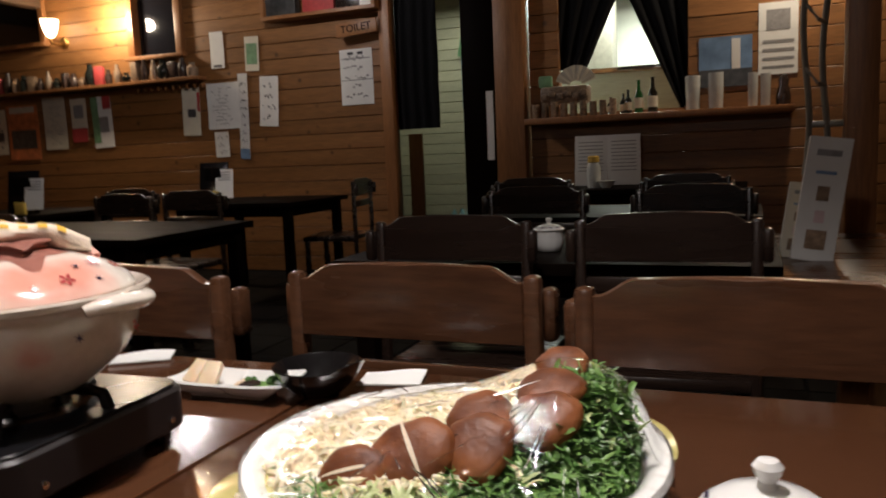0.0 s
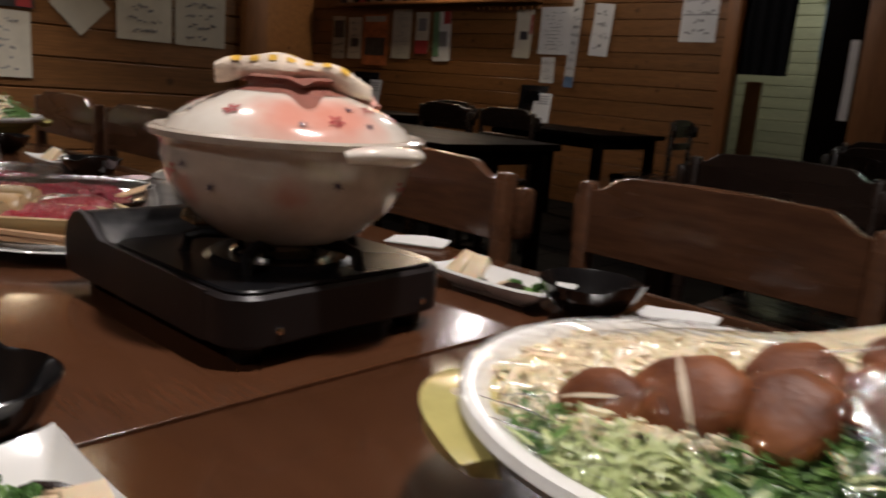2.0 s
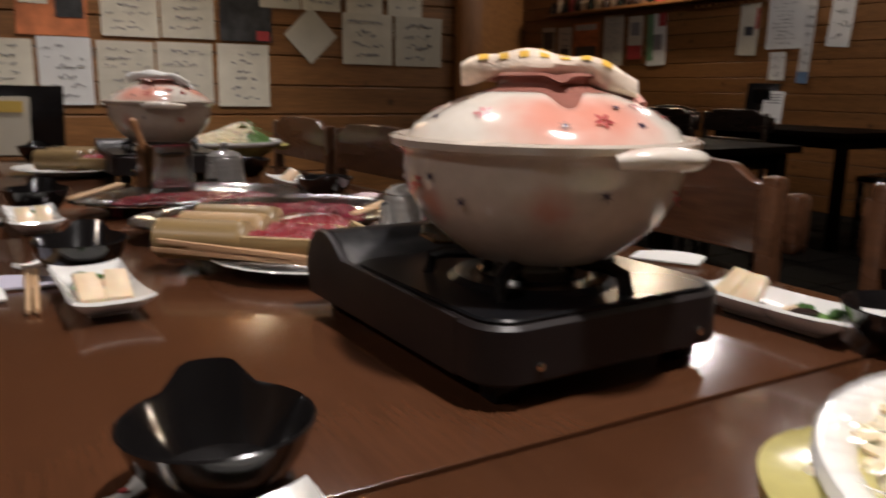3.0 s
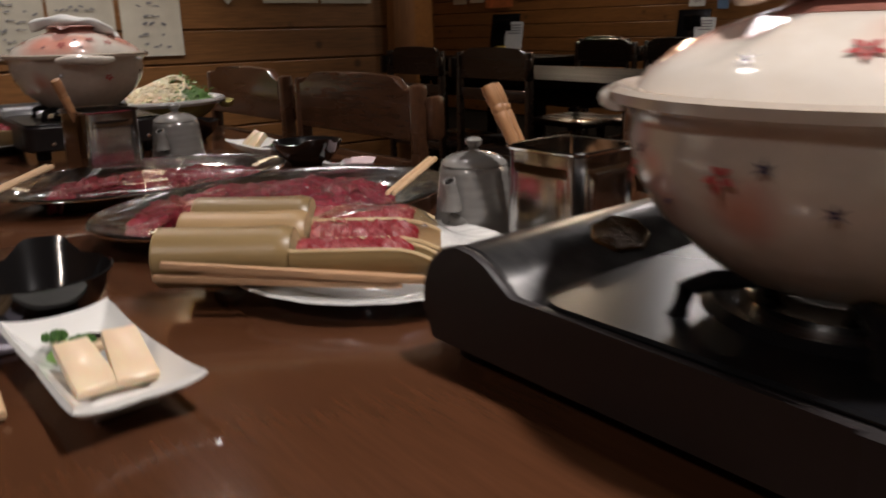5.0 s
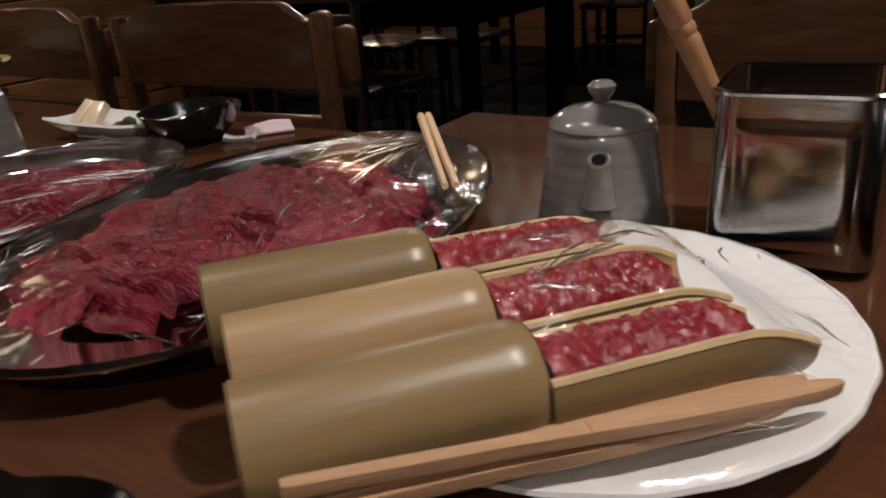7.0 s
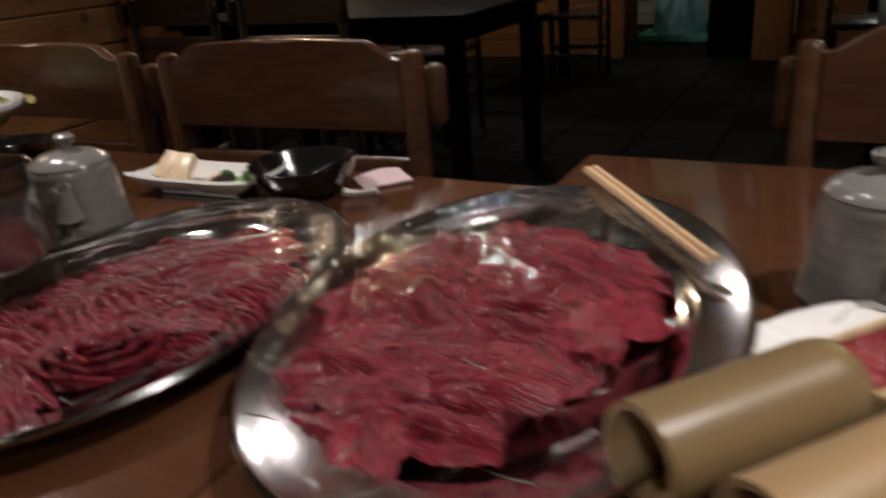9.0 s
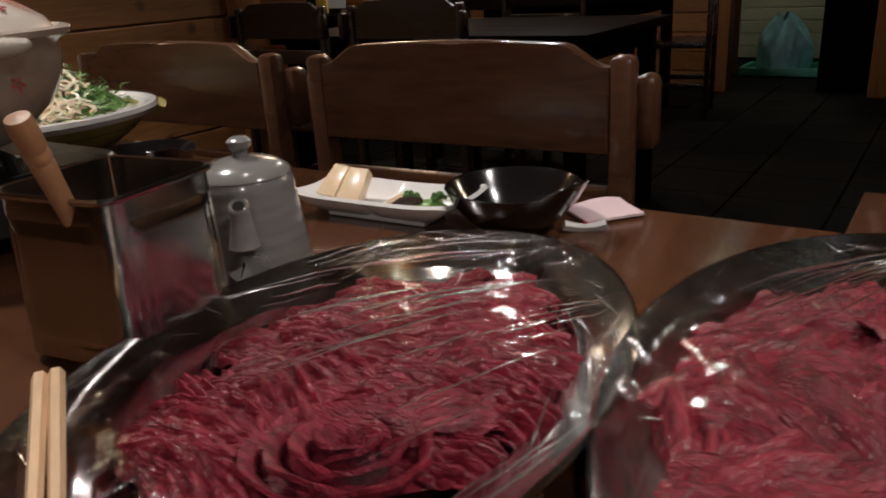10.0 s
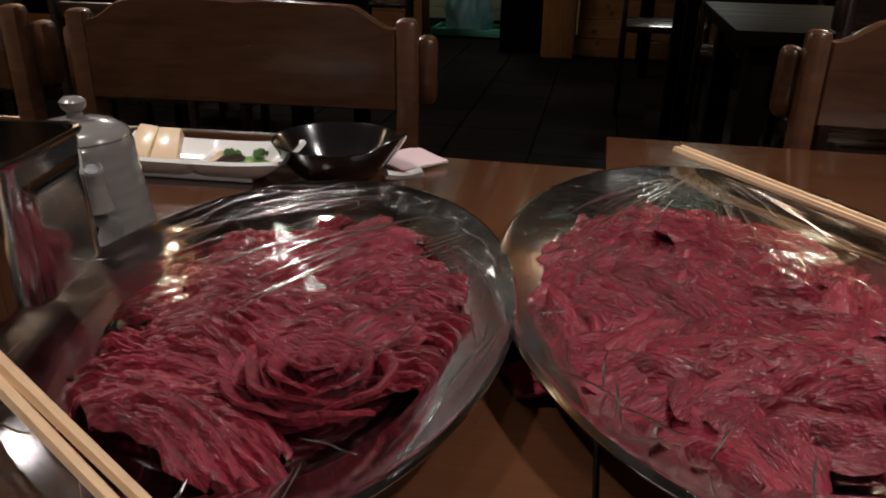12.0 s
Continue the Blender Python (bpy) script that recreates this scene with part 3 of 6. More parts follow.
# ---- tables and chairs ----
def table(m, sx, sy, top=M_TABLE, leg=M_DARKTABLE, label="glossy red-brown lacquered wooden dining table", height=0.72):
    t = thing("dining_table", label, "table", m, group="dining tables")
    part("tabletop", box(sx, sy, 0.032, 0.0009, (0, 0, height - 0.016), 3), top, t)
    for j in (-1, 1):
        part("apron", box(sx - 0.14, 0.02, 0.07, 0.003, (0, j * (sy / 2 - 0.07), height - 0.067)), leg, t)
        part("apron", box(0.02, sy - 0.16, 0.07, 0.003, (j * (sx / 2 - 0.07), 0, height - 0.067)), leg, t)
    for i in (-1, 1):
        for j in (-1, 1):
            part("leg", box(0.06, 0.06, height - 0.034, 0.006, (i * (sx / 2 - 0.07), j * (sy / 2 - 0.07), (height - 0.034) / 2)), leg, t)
    return t


def chair(m, wood, label, width=0.41, top=0.834):
    """A wide-backed chair that faces -y; its backrest stands at y = 0."""
    c = thing("dining_chair", label, "chair", m, group="dining chairs")
    w = width / 2
    hp = w * 0.86
    base, low, crest = top - 0.116, top - 0.024, top
    out = [(-hp + 0.008, base), (hp - 0.008, base), (hp - 0.008, low)]
    for k in range(9):
        s = k / 8
        out.append((hp - 0.012 - s * 0.052 * 1.0, low + (crest - low) * (s * s * (3 - 2 * s))))
    for k in range(1, 8):
        s = k / 8
        xx = (hp - 0.064) * (1 - 2 * s)
        out.append((xx, crest + 0.004 * math.sin(math.pi * s)))
    for k in range(9):
        s = 1 - k / 8
        out.append((-(hp - 0.012 - s * 0.052), low + (crest - low) * (s * s * (3 - 2 * s))))
    out.append((-hp + 0.008, low))
    part("backrest", moved(prism(out, 0.020, 0.004), Matrix.Translation((0, -0.002, 0))), wood, c)
    part("lower_rail", box(2 * hp - 0.02, 0.016, 0.045, 0.004, (0, 0.01, base - 0.06)), wood, c)
    for i in (-1, 1):
        part("back_post", box(0.026, 0.030, top - 0.013, 0.008, (i * (hp + 0.002), 0.012, (top - 0.013) / 2)), wood, c)
        part("side_flange", box(0.024, 0.034, 0.080, 0.009, (i * (w - 0.010), 0.034, top - 0.074)), wood, c)
        part("leg", box(0.034, 0.034, 0.42, 0.005, (i * (hp - 0.01), -0.36, 0.21)), wood, c)
        part("stretcher", box(0.018, 0.36, 0.03, 0.004, (i * (hp - 0.005), -0.175, 0.2)), wood, c)
    part("seat", box(2 * hp + 0.02, 0.40, 0.035, 0.012, (0, -0.19, 0.435)), wood, c)
    return c


TZ = 0.72
table(pose(0.0405, 0.985, 0), 0.881, 0.860)
table(pose(0.944, 0.985, 0), 0.914, 0.862)
table(pose(-0.820, 0.9225, 0), 0.835, 0.735)
table(pose(-1.658, 0.9225, 0), 0.835, 0.735)
DT = "black-stained wooden dining table"
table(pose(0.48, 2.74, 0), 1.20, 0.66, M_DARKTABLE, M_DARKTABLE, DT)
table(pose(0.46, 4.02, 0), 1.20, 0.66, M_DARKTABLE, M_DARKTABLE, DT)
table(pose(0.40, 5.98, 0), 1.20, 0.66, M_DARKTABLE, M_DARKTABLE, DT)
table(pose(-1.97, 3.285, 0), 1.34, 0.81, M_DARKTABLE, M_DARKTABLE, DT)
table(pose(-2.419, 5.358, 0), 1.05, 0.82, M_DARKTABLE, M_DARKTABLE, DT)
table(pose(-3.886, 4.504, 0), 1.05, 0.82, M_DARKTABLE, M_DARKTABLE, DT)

CL = "dark brown wooden chair with a wide notched backrest"
first_chair = chair(pose(0.514, 1.528, 0), M_CHAIR, CL, 0.455, 0.851)
for x, y, r in ((0.014, 1.463, 0), (1.000, 1.450, 0), (-0.829, 1.397, 4), (-1.320, 1.385, 2)):
    copy_thing(first_chair, pose(x, y, 0, 0, 0, r))
DL = "black-stained wooden chair with a wide notched backrest"
dark_chair = chair(pose(0.282, 2.345, 0, 0, 0, 180), M_DARKCHAIR, DL, 0.465, 0.853)
for x, y, r in ((0.820, 2.364, 184), (-1.772, 2.613, 180), (-2.305, 2.625, 178), (0.155, 3.70, 180), (0.805, 3.60, 180), (-2.374, 3.931, 0), (-2.084, 4.175, 0), (-3.040, 4.687, 0), (-1.629, 5.480, -80), (-0.104, 4.626, 180), (0.710, 4.626, 180)):
    copy_thing(dark_chair, pose(x, y, 0, 0, 0, r))

# ---- things on the near tables ----


def donabe_parts(pot, flowers=True):
    """A lidded clay pot, its rim at height 0.093 over its foot; r = 0.121."""
    # one glaze in two tones: body darkened for shade, lid lightened for overhead light
    glaze = blush("shaded_blushed_glaze", (0.50, 0.425, 0.355), (0.60, 0.52, 0.44), (0.52, 0.21, 0.155), ((0.085, -0.068, 0.045), (-0.095, -0.055, 0.06), (-0.055, -0.088, 0.05), (-0.005, -0.105, 0.048)), 0.032)
    lidglaze = blush("lit_blushed_glaze", (0.74, 0.67, 0.58), (0.82, 0.76, 0.68), (0.74, 0.27, 0.19), ((0.088, -0.015, 0.115), (0.068, -0.055, 0.112), (0.03, 0.075, 0.12), (-0.07, -0.03, 0.12)), 0.050)
    wall = [(0.0, 0.004), (0.052, 0.004), (0.056, 0.0), (0.062, 0.002), (0.074, 0.012), (0.094, 0.030), (0.106, 0.050), (0.111, 0.070), (0.110, 0.078), (0.113, 0.084), (0.121, 0.088), (0.122, 0.093), (0.118, 0.095),
            (0.108, 0.090), (0.104, 0.075), (0.095, 0.045), (0.07, 0.02), (0.0, 0.012)]
    part("body", lathe(wall, 64), glaze, pot)
    lid = [(0.107, 0.089), (0.1078, 0.094), (0.1020, 0.1015), (0.0935, 0.1088), (0.083, 0.1155), (0.070, 0.1212), (0.058, 0.1258), (0.052, 0.1278)]
    crown = [(0.0525, 0.1275), (0.046, 0.1290), (0.040, 0.1310), (0.036, 0.134), (0.037, 0.137), (0.041, 0.1395), (0.037, 0.1418), (0.0, 0.1395)]

    def dip(a, r):
        return 1 + 0.34 * max(0, math.cos(4 * (a + 0.49))) ** 3 * max(0, min(1, (0.085 - r) / 0.035)) * max(0, min(1, (r - 0.034) / 0.018))

    def notched(G):
        out = []
        for x, y, z in G[0]:
            a, r = math.atan2(y, x), math.hypot(x, y)
            n = max(0, math.cos(4 * (a + 0.49))) ** 3
            out.append((x, y, z - 0.0110 * n * math.exp(-((r - 0.066) / 0.022) ** 2) + 0.0016 * math.exp(-((r - 0.101) / 0.0022) ** 2)))
        return out, G[1]
    part("lid", notched(lathe(lid, 96, wob=dip)), lidglaze, pot, "domed clay lid with pink blossoms")
    part("lid_crown", notched(lathe([(r, z + 0.0004) for r, z in crown], 96, wob=dip)), M_CROWN, pot, "bare red-brown clay crown of the lid")
    for s in (0, 180):
        arc = [radians(-20 + 41 * k / 16) for k in range(17)]
        bow = [math.sin(math.pi * (0.06 + 0.88 * k / 16)) for k in range(17)]
        V, F = tube([((0.115 + 0.013 * b) * math.cos(a), (0.115 + 0.013 * b) * math.sin(a), 0.0835 + 0.003 * b - 0.002 * math.sin(9 * a)) for a, b in zip(arc, bow)], 0.01, 14, radii=[0.0065 + 0.0062 * b ** 0.6 for b in bow])
        V = [(x, y, 0.0845 + (z - 0.0845) * (0.62 if z > 0.0845 else 0.70)) for x, y, z in V]
        part("handle", moved((V, F), pose(0, 0, 0, 0, 0, s + 1)), lidglaze, pot)
    if flowers:
        petal = mesh("blossom", join(*[moved(sheet(lambda u, v: ((0.0015 + 0.0062 * u), (v - 0.5) * 0.0036 * math.sin(math.pi * (0.15 + 0.8 * u)), 0.0004), 5, 3), pose(0, 0, 0, 0, 0, 72 * k)) for k in range(5)]), M_PETAL)
        star = mesh("star_blossom", join(*[moved(sheet(lambda u, v: (0.0055 * u, (v - 0.5) * 0.0016 * (1 - u), 0.0004), 4, 2), pose(0, 0, 0, 0, 0, 60 * k)) for k in range(6)], lathe([(0.0014, 0.0), (0.0014, 0.0007), (0.0, 0.0008)], 8)), M_STAMEN)

        def on_lid(a, r):
            for (r0, z0), (r1, z1) in zip(lid[1:], lid[2:]):
                if r1 <= r <= r0:
                    s = (r0 - r) / (r0 - r1)
                    tilt = math.degrees(math.atan2(z1 - z0, r0 - r1))
                    z = z0 + s * (z1 - z0)
                    return pose(r * math.cos(radians(a)), r * math.sin(radians(a)), z + 0.0012, 0, 0, a) @ pose(0, 0, 0, 0, tilt, 0)
        for a, r, me in ((-72, 0.088, petal), (-35, 0.098, star), (-18, 0.094, petal), (0, 0.098, star), (12, 0.080, petal), (-100, 0.094, star), (-5, 0.080, star), (30, 0.09, petal), (60, 0.095, star), (100, 0.085, petal), (140, 0.09, star), (-140, 0.088, petal)):
            part("painted_blossom", me, None, pot, m=on_lid(a, r))
        for a, z, me in ((-135, 0.055, petal), (-125, 0.068, star), (-118, 0.045, star), (-98, 0.062, petal), (-88, 0.068, star), (-74, 0.052, star), (-20, 0.060, star), (20, 0.055, petal), (60, 0.062, star), (110, 0.05, petal)):
            r = 0.094 + (z - 0.030) * 0.5 if z < 0.05 else 0.106 + (z - 0.05) * 0.25
            tilt = 64 if z < 0.05 else 76
            part("painted_blossom", me, None, pot, m=pose((r + 0.0016) * math.cos(radians(a)), (r + 0.0016) * math.sin(radians(a)), z, 0, 0, a) @ pose(0, 0, 0, 0, tilt, 0) )


def donabe(m, label="cream clay hot pot with pink blossom decoration"):
    p = thing("hot_pot", label, "pot", m, group="hot pots")
    donabe_parts(p)
    return p


def cloth_roll(m, checked=True):
    """A rolled dish cloth that lies over the lid's knob."""
    t = thing("pot_cloth", "rolled checked dish cloth lying over the lid knob" if checked else "folded pale dish cloth lying over the lid knob", "cloth", m, group="pot cloths")

    def spine(u):
        return Vector(((u - 0.5) * 0.135, 0.004 * math.sin(u * 5), 0.003 * math.sin(4.5 * u) - 0.004 * (2 * u - 1) ** 4 - 0.030 * max(0, u - 0.72)))

    def tube_fn(a0, a1, grow):
        def fn(u, v):
            a = a0 + (a1 - a0) * v
            r = 0.0105 + 0.0016 * math.sin(u * 17 + 1) + 0.0012 * math.sin(3 * a + u * 9) - 0.003 * (2 * u - 1) ** 6
            p = spine(u)
            return p.x, p.y + 1.35 * (r + grow) * math.cos(a), p.z + (r + grow) * math.sin(a)
        return fn
    V, F = sheet(tube_fn(0, 2 * math.pi, 0), 40, 20)
    part("roll", join((V, F), ([V[j * 40] for j in range(20)], [tuple(range(20))]), ([V[j * 40 + 39] for j in range(20)], [tuple(range(19, -1, -1))])), M_TOWEL if checked else M_WHITEPAPER, t)
    if checked:
        for k in range(7):
            u0 = 0.1 + 0.115 * k
            for a in (0.15, 1.15, 2.1):
                f = tube_fn(a, a + 0.5, 0.0007)
                part("check", sheet(lambda u, v: f(u0 + 0.055 * u, v), 5, 4), M_TOWELY, t)
    part("hem", tube([(0.055, 0.014, -0.012), (0.066, 0.012, -0.020), (0.072, 0.004, -0.028)], 0.006, 8), M_TOWELR if checked else M_WHITEPAPER, t)
    return t


def rounded(x0, x1, y0, y1, z0, z1, c, e, k=8):
    """A block with rounded corners in plan and eased edges."""
    V, F = [], []
    for z, d in ((z0, e), (z0 + e, 0), (z1 - e, 0), (z1, e)):
        for q, (cx, cy) in enumerate(((x1 - c, y1 - c), (x0 + c, y1 - c), (x0 + c, y0 + c), (x1 - c, y0 + c))):
            for j in range(k + 1):
                a = math.pi / 2 * (q + j / k)
                V.append((cx + (c - d) * math.cos(a), cy + (c - d) * math.sin(a), z))
    n = 4 * (k + 1)
    for j in range(3):
        for i in range(n):
            a, b = j * n + i, j * n + (i + 1) % n
            F.append((a, b, b + n, a + n))
    F.append(tuple(range(n - 1, -1, -1)))
    F.append(tuple(3 * n + i for i in range(n)))
    return V, F


def stove(m):
    """A table gas stove; its foot at z = 0, its gas drawer along -x."""
    s = thing("gas_stove", "dark brown portable table gas stove", "stove", m, group="gas stoves")
    W2 = 0.100
    part("body", rounded(-0.078, 0.136, -W2 - 0.005, W2 + 0.005, 0.016, 0.057, 0.026, 0.003), M_STOVE, s)
    part("top_plate", rounded(-0.060, 0.132, -W2 - 0.001, W2 + 0.001, 0.0565, 0.0605, 0.023, 0.0015), M_STOVETOP, s, "glossy black enamel top plate")
    side = [(-0.134, 0.016), (-0.060, 0.016), (-0.058, 0.056), (-0.064, 0.059), (-0.074, 0.065), (-0.084, 0.072), (-0.096, 0.077), (-0.108, 0.078), (-0.120, 0.074), (-0.130, 0.064), (-0.136, 0.050), (-0.137, 0.034)]
    part("gas_drawer", moved(prism(side, 2 * W2, 0.003), Matrix.Translation((0, -W2, 0))), M_GREYMETAL, s, "rounded grey cover of the gas drawer")
    panel = [(0.100, 0.0165), (0.100, 0.056), (-0.040, 0.059)] + [(x - 0.001, z + 0.001) for x, z in side[3:]] + [(-0.130, 0.016)]
    for y in (-W2 - 0.0055, W2 - 0.0005):
        part("side_panel", moved(prism(panel, 0.006, 0.002), Matrix.Translation((0, y, 0))), M_STOVE, s)
    part("name_badge", lathe([(0.0, 0.0012), (0.0105, 0.0012), (0.0125, 0.0018), (0.0140, 0.0016), (0.0150, 0.0)], 32, 1.0, 1.55, wob=lambda a, r: 1 + 0.05 * math.sin(7 * a)), M_BADGE, s, "oval embossed dark gold badge", m=pose(-0.0815, 0.0, 0.0705, 0, 33, 0))
    for i in (-0.115, 0.112):
        for j in (-0.080, 0.080):
            part("foot", box(0.018, 0.020, 0.018, 0.003, (i, j, 0.009)), M_STOVETOP, s)
    for j in (-0.068, 0.074):
        part("screw", moved(lathe([(0.0032, 0.0), (0.0032, 0.0014), (0.0, 0.0022)], 12), pose(0.1355, j, 0.028, 0, 90, 0)), M_CHROME, s)
    bx = 0.048
    part("drip_bowl", moved(lathe([(0.062, 0.0605), (0.056, 0.064), (0.05, 0.0612), (0.03, 0.058), (0.0, 0.058)], 36), Matrix.Translation((bx, -0.006, 0))), M_STOVETOP, s)
    part("burner", moved(lathe([(0.040, 0.058), (0.040, 0.066), (0.034, 0.070), (0.024, 0.069), (0.022, 0.065), (0.0, 0.065)], 36), Matrix.Translation((bx, -0.006, 0))), M_CHROME, s, "steel burner ring")
    for k in range(5):
        a = radians(-55 + 72 * k)
        c, n = math.cos(a), math.sin(a)
        part("pot_support", tube([(bx + 0.076 * c, -0.006 + 0.076 * n, 0.059), (bx + 0.072 * c, -0.006 + 0.072 * n, 0.074), (bx + 0.062 * c, -0.006 + 0.062 * n, 0.0772), (bx + 0.034 * c, -0.006 + 0.034 * n, 0.0772), (bx + 0.032 * c, -0.006 + 0.032 * n, 0.062)], 0.0052, 8), M_STOVETOP, s)
    return s


STOVE = Matrix.Diagonal((1.17, 1.17, 1.09, 1))
POT = Matrix.Scale(1.053, 4)
PZ = TZ + 0.0842
first_stove = stove(pose(0.276, 1.008, TZ, 0, 0, 2) @ STOVE)
first_pot = donabe(pose(0.325, 1.014, PZ, 0, 0, 6) @ POT)
cloth_roll(pose(0.329, 1.014, PZ + 0.1532, 0, 0, 54) @ Matrix.Scale(1.053, 4))
copy_thing(first_stove, pose(-1.149, 0.960, TZ, 0, 0, 0))
copy_thing(first_pot, pose(-1.100, 0.965, PZ, 0, 0, -8))
cloth_roll(pose(-1.100, 0.965, PZ + 0.1532, 0, 0, 68) @ Matrix.Scale(1.053, 4), False)




def veg_bowl(m, rich=True):
    b = thing("vegetable_bowl", "yellow-glazed pot heaped with vegetables under cling film", "bowl", m, group="vegetable bowls")
    prof = [(0.0, 0.006), (0.055, 0.006), (0.060, 0.0), (0.066, 0.004), (0.094, 0.020), (0.120, 0.040), (0.131, 0.054), (0.135, 0.058)]
    part("body", lathe(prof + [(0.137, 0.060), (0.134, 0.061), (0.128, 0.056), (0.10, 0.03), (0.06, 0.014), (0.0, 0.012)], 64), M_YELLOWGLAZE, b)
    part("rim", lathe([(0.1345, 0.0575), (0.142, 0.058), (0.146, 0.064), (0.144, 0.069), (0.138, 0.070), (0.131, 0.066), (0.127, 0.058), (0.132, 0.0565)], 72), M_WHITE, b, "broad unglazed white rim")
    for a in (222, 42):
        V, F = sheet(lambda u, v: (0.124 + 0.040 * v * math.sin(math.pi * min(1, 0.05 + 0.9 * u)) ** 0.6, (u - 0.5) * 0.125 * (1 - 0.1 * v), 0.048 + 0.004 * math.sin(math.pi * u) - 0.004 * v), 17, 6, 0.011)
        part("handle", moved((V, F), pose(0, 0, 0, 0, 0, a)), M_YELLOWGLAZE, b)
    return b


def strip(length, width, curl, r):
    """A thin curled shred."""
    n = 6
    V, F = [], []
    p, d = Vector((0, 0, 0)), Vector((1, 0, r.uniform(-0.3, 0.5))).normalized()
    yaw = r.uniform(-curl, curl)
    for k in range(n):
        s = Vector((-d.y, d.x, 0)).normalized() * width * 0.5 * (0.5 + math.sin(math.pi * (k + 0.4) / n) * 0.6)
        V += [tuple(p + s + Vector((0, 0, width * 0.2))), tuple(p), tuple(p - s + Vector((0, 0, width * 0.2)))]
        p = p + d * (length / n)
        d = (Matrix.Rotation(yaw, 3, "Z") @ d + Vector((0, 0, r.uniform(-0.25, 0.2)))).normalized()
    for k in range(n - 1):
        for i in range(2):
            a = k * 3 + i
            F.append((a, a + 1, a + 4, a + 3))
    return V, F


def heap(x, y):
    """Height of the heap in the vegetable bowl over its rim plane."""
    d = math.hypot(x, y) / 0.13
    base = max(0.0, 1 - d ** 2.2) * 0.014
    right = math.exp(-((x - 0.085) ** 2 / 0.0052 + (y - 0.058) ** 2 / 0.0060)) * 0.046
    return 0.058 + base + right * max(0.0, min(1.0, (1.14 - d) * 7))


def fill_bowl(m, seed=3, count=11000):
    r = random.Random(seed)
    greens, fresh, pale, sprouts = [], [], [], []
    for _ in range(count):
        a, d = r.uniform(0, 6.283), 0.132 * math.sqrt(r.random())
        x, y = d * math.cos(a), d * math.sin(a)
        z = heap(x, y)
        if d > 0.126:
            continue
        if not (y < -0.070 and x > -0.085 or x > 0.055 or y < -0.02 and x > 0.01):
            continue
        mm = pose(x, y, z + r.uniform(-0.012, 0.003), r.uniform(-25, 25), r.uniform(-30, 30), math.degrees(a) + (180 if d > 0.085 else 0) + r.uniform(-100, 100))
        if math.hypot(x + 0.012, y + 0.096) < 0.034:
            pale.append(moved(strip(r.uniform(0.012, 0.024), r.uniform(0.002, 0.004), 0.4, r), mm))
        elif r.random() < 0.025:
            pale.append(moved(strip(r.uniform(0.012, 0.026), 0.0028, 0.5, r), mm))
        elif r.random() < 0.22 + 0.4 * max(0.0, min(1.0, (y + 0.02) * 12)):
            fresh.append(moved(strip(r.uniform(0.012, 0.026), r.choice((0.0014, 0.002, 0.003, 0.0045)), 0.5, r), mm))
        else:
            greens.append(moved(strip(r.uniform(0.010, 0.022) * (0.7 if d > 0.10 else 1.0), r.choice((0.0012, 0.0016, 0.002, 0.0026, 0.0042)), 0.6, r), mm))
    for _ in range(950):
        a, d = r.uniform(0, 6.283), 0.130 * math.sqrt(r.random())
        x, y = d * math.cos(a), d * math.sin(a)
        if x > 0.045 or y < -0.075 and x > -0.08 or x > 0.01 and y < 0.0:
            continue
        z = heap(x, y) + r.uniform(-0.010, 0.0)
        w = r.uniform(0, 6.283)
        bend = r.choice((-1, 1)) * r.uniform(0.8, 3.6)
        sink = r.uniform(-0.006, 0.004)
        pts, q = [], Vector((x, y, z))
        for k in range(11):
            pts.append(tuple(q))
            q = q + Vector((math.cos(w), math.sin(w), 0.0)) * 0.0070
            q.z = heap(q.x, q.y) + sink + 0.0035 * math.sin(1.3 * k + 3 * w)
            w += bend * 0.2
            if math.hypot(q.x, q.y) > 0.126:
                w += 1.2
        sprouts.append(tube(pts, 0.0025, 5))
    g = thing("vegetable_filling", "shredded greens, cabbage and bean sprouts heaped in a bowl", "vegetables", m)
    tagged(part("leaf_shred", join(*greens), M_LEAF, g, "dark green shredded leaves"), kind="stuff")
    tagged(part("fresh_shred", join(*fresh), M_LEAFMID, g, "bright green shredded leaves"), kind="stuff")
    if pale:
        tagged(part("cabbage_shred", join(*pale), M_LEAFPALE, g, "pale green cabbage shreds"), kind="stuff")
    tagged(part("bean_sprout", join(*sprouts), M_SPROUT, g, "pale bean sprouts"), kind="stuff")
    under = lathe([(0.126, 0.050)] + [(0.126 * (1 - k / 7), 0.050) for k in range(1, 7)] + [(0.0, 0.050)], 40)
    V = [(x, y, heap(x, y) - 0.014) for x, y, z in under[0]]
    bed = [f for f in under[1] if len(f) < 6]
    pale_side = [f for f in bed if V[f[0]][0] < 0.035 and V[f[0]][1] > -0.07]
    part("leaf_bed", (V, [f for f in bed if f not in pale_side]), M_LEAF, g)
    part("sprout_bed", (V, pale_side), M_SPROUT, g)
    return g


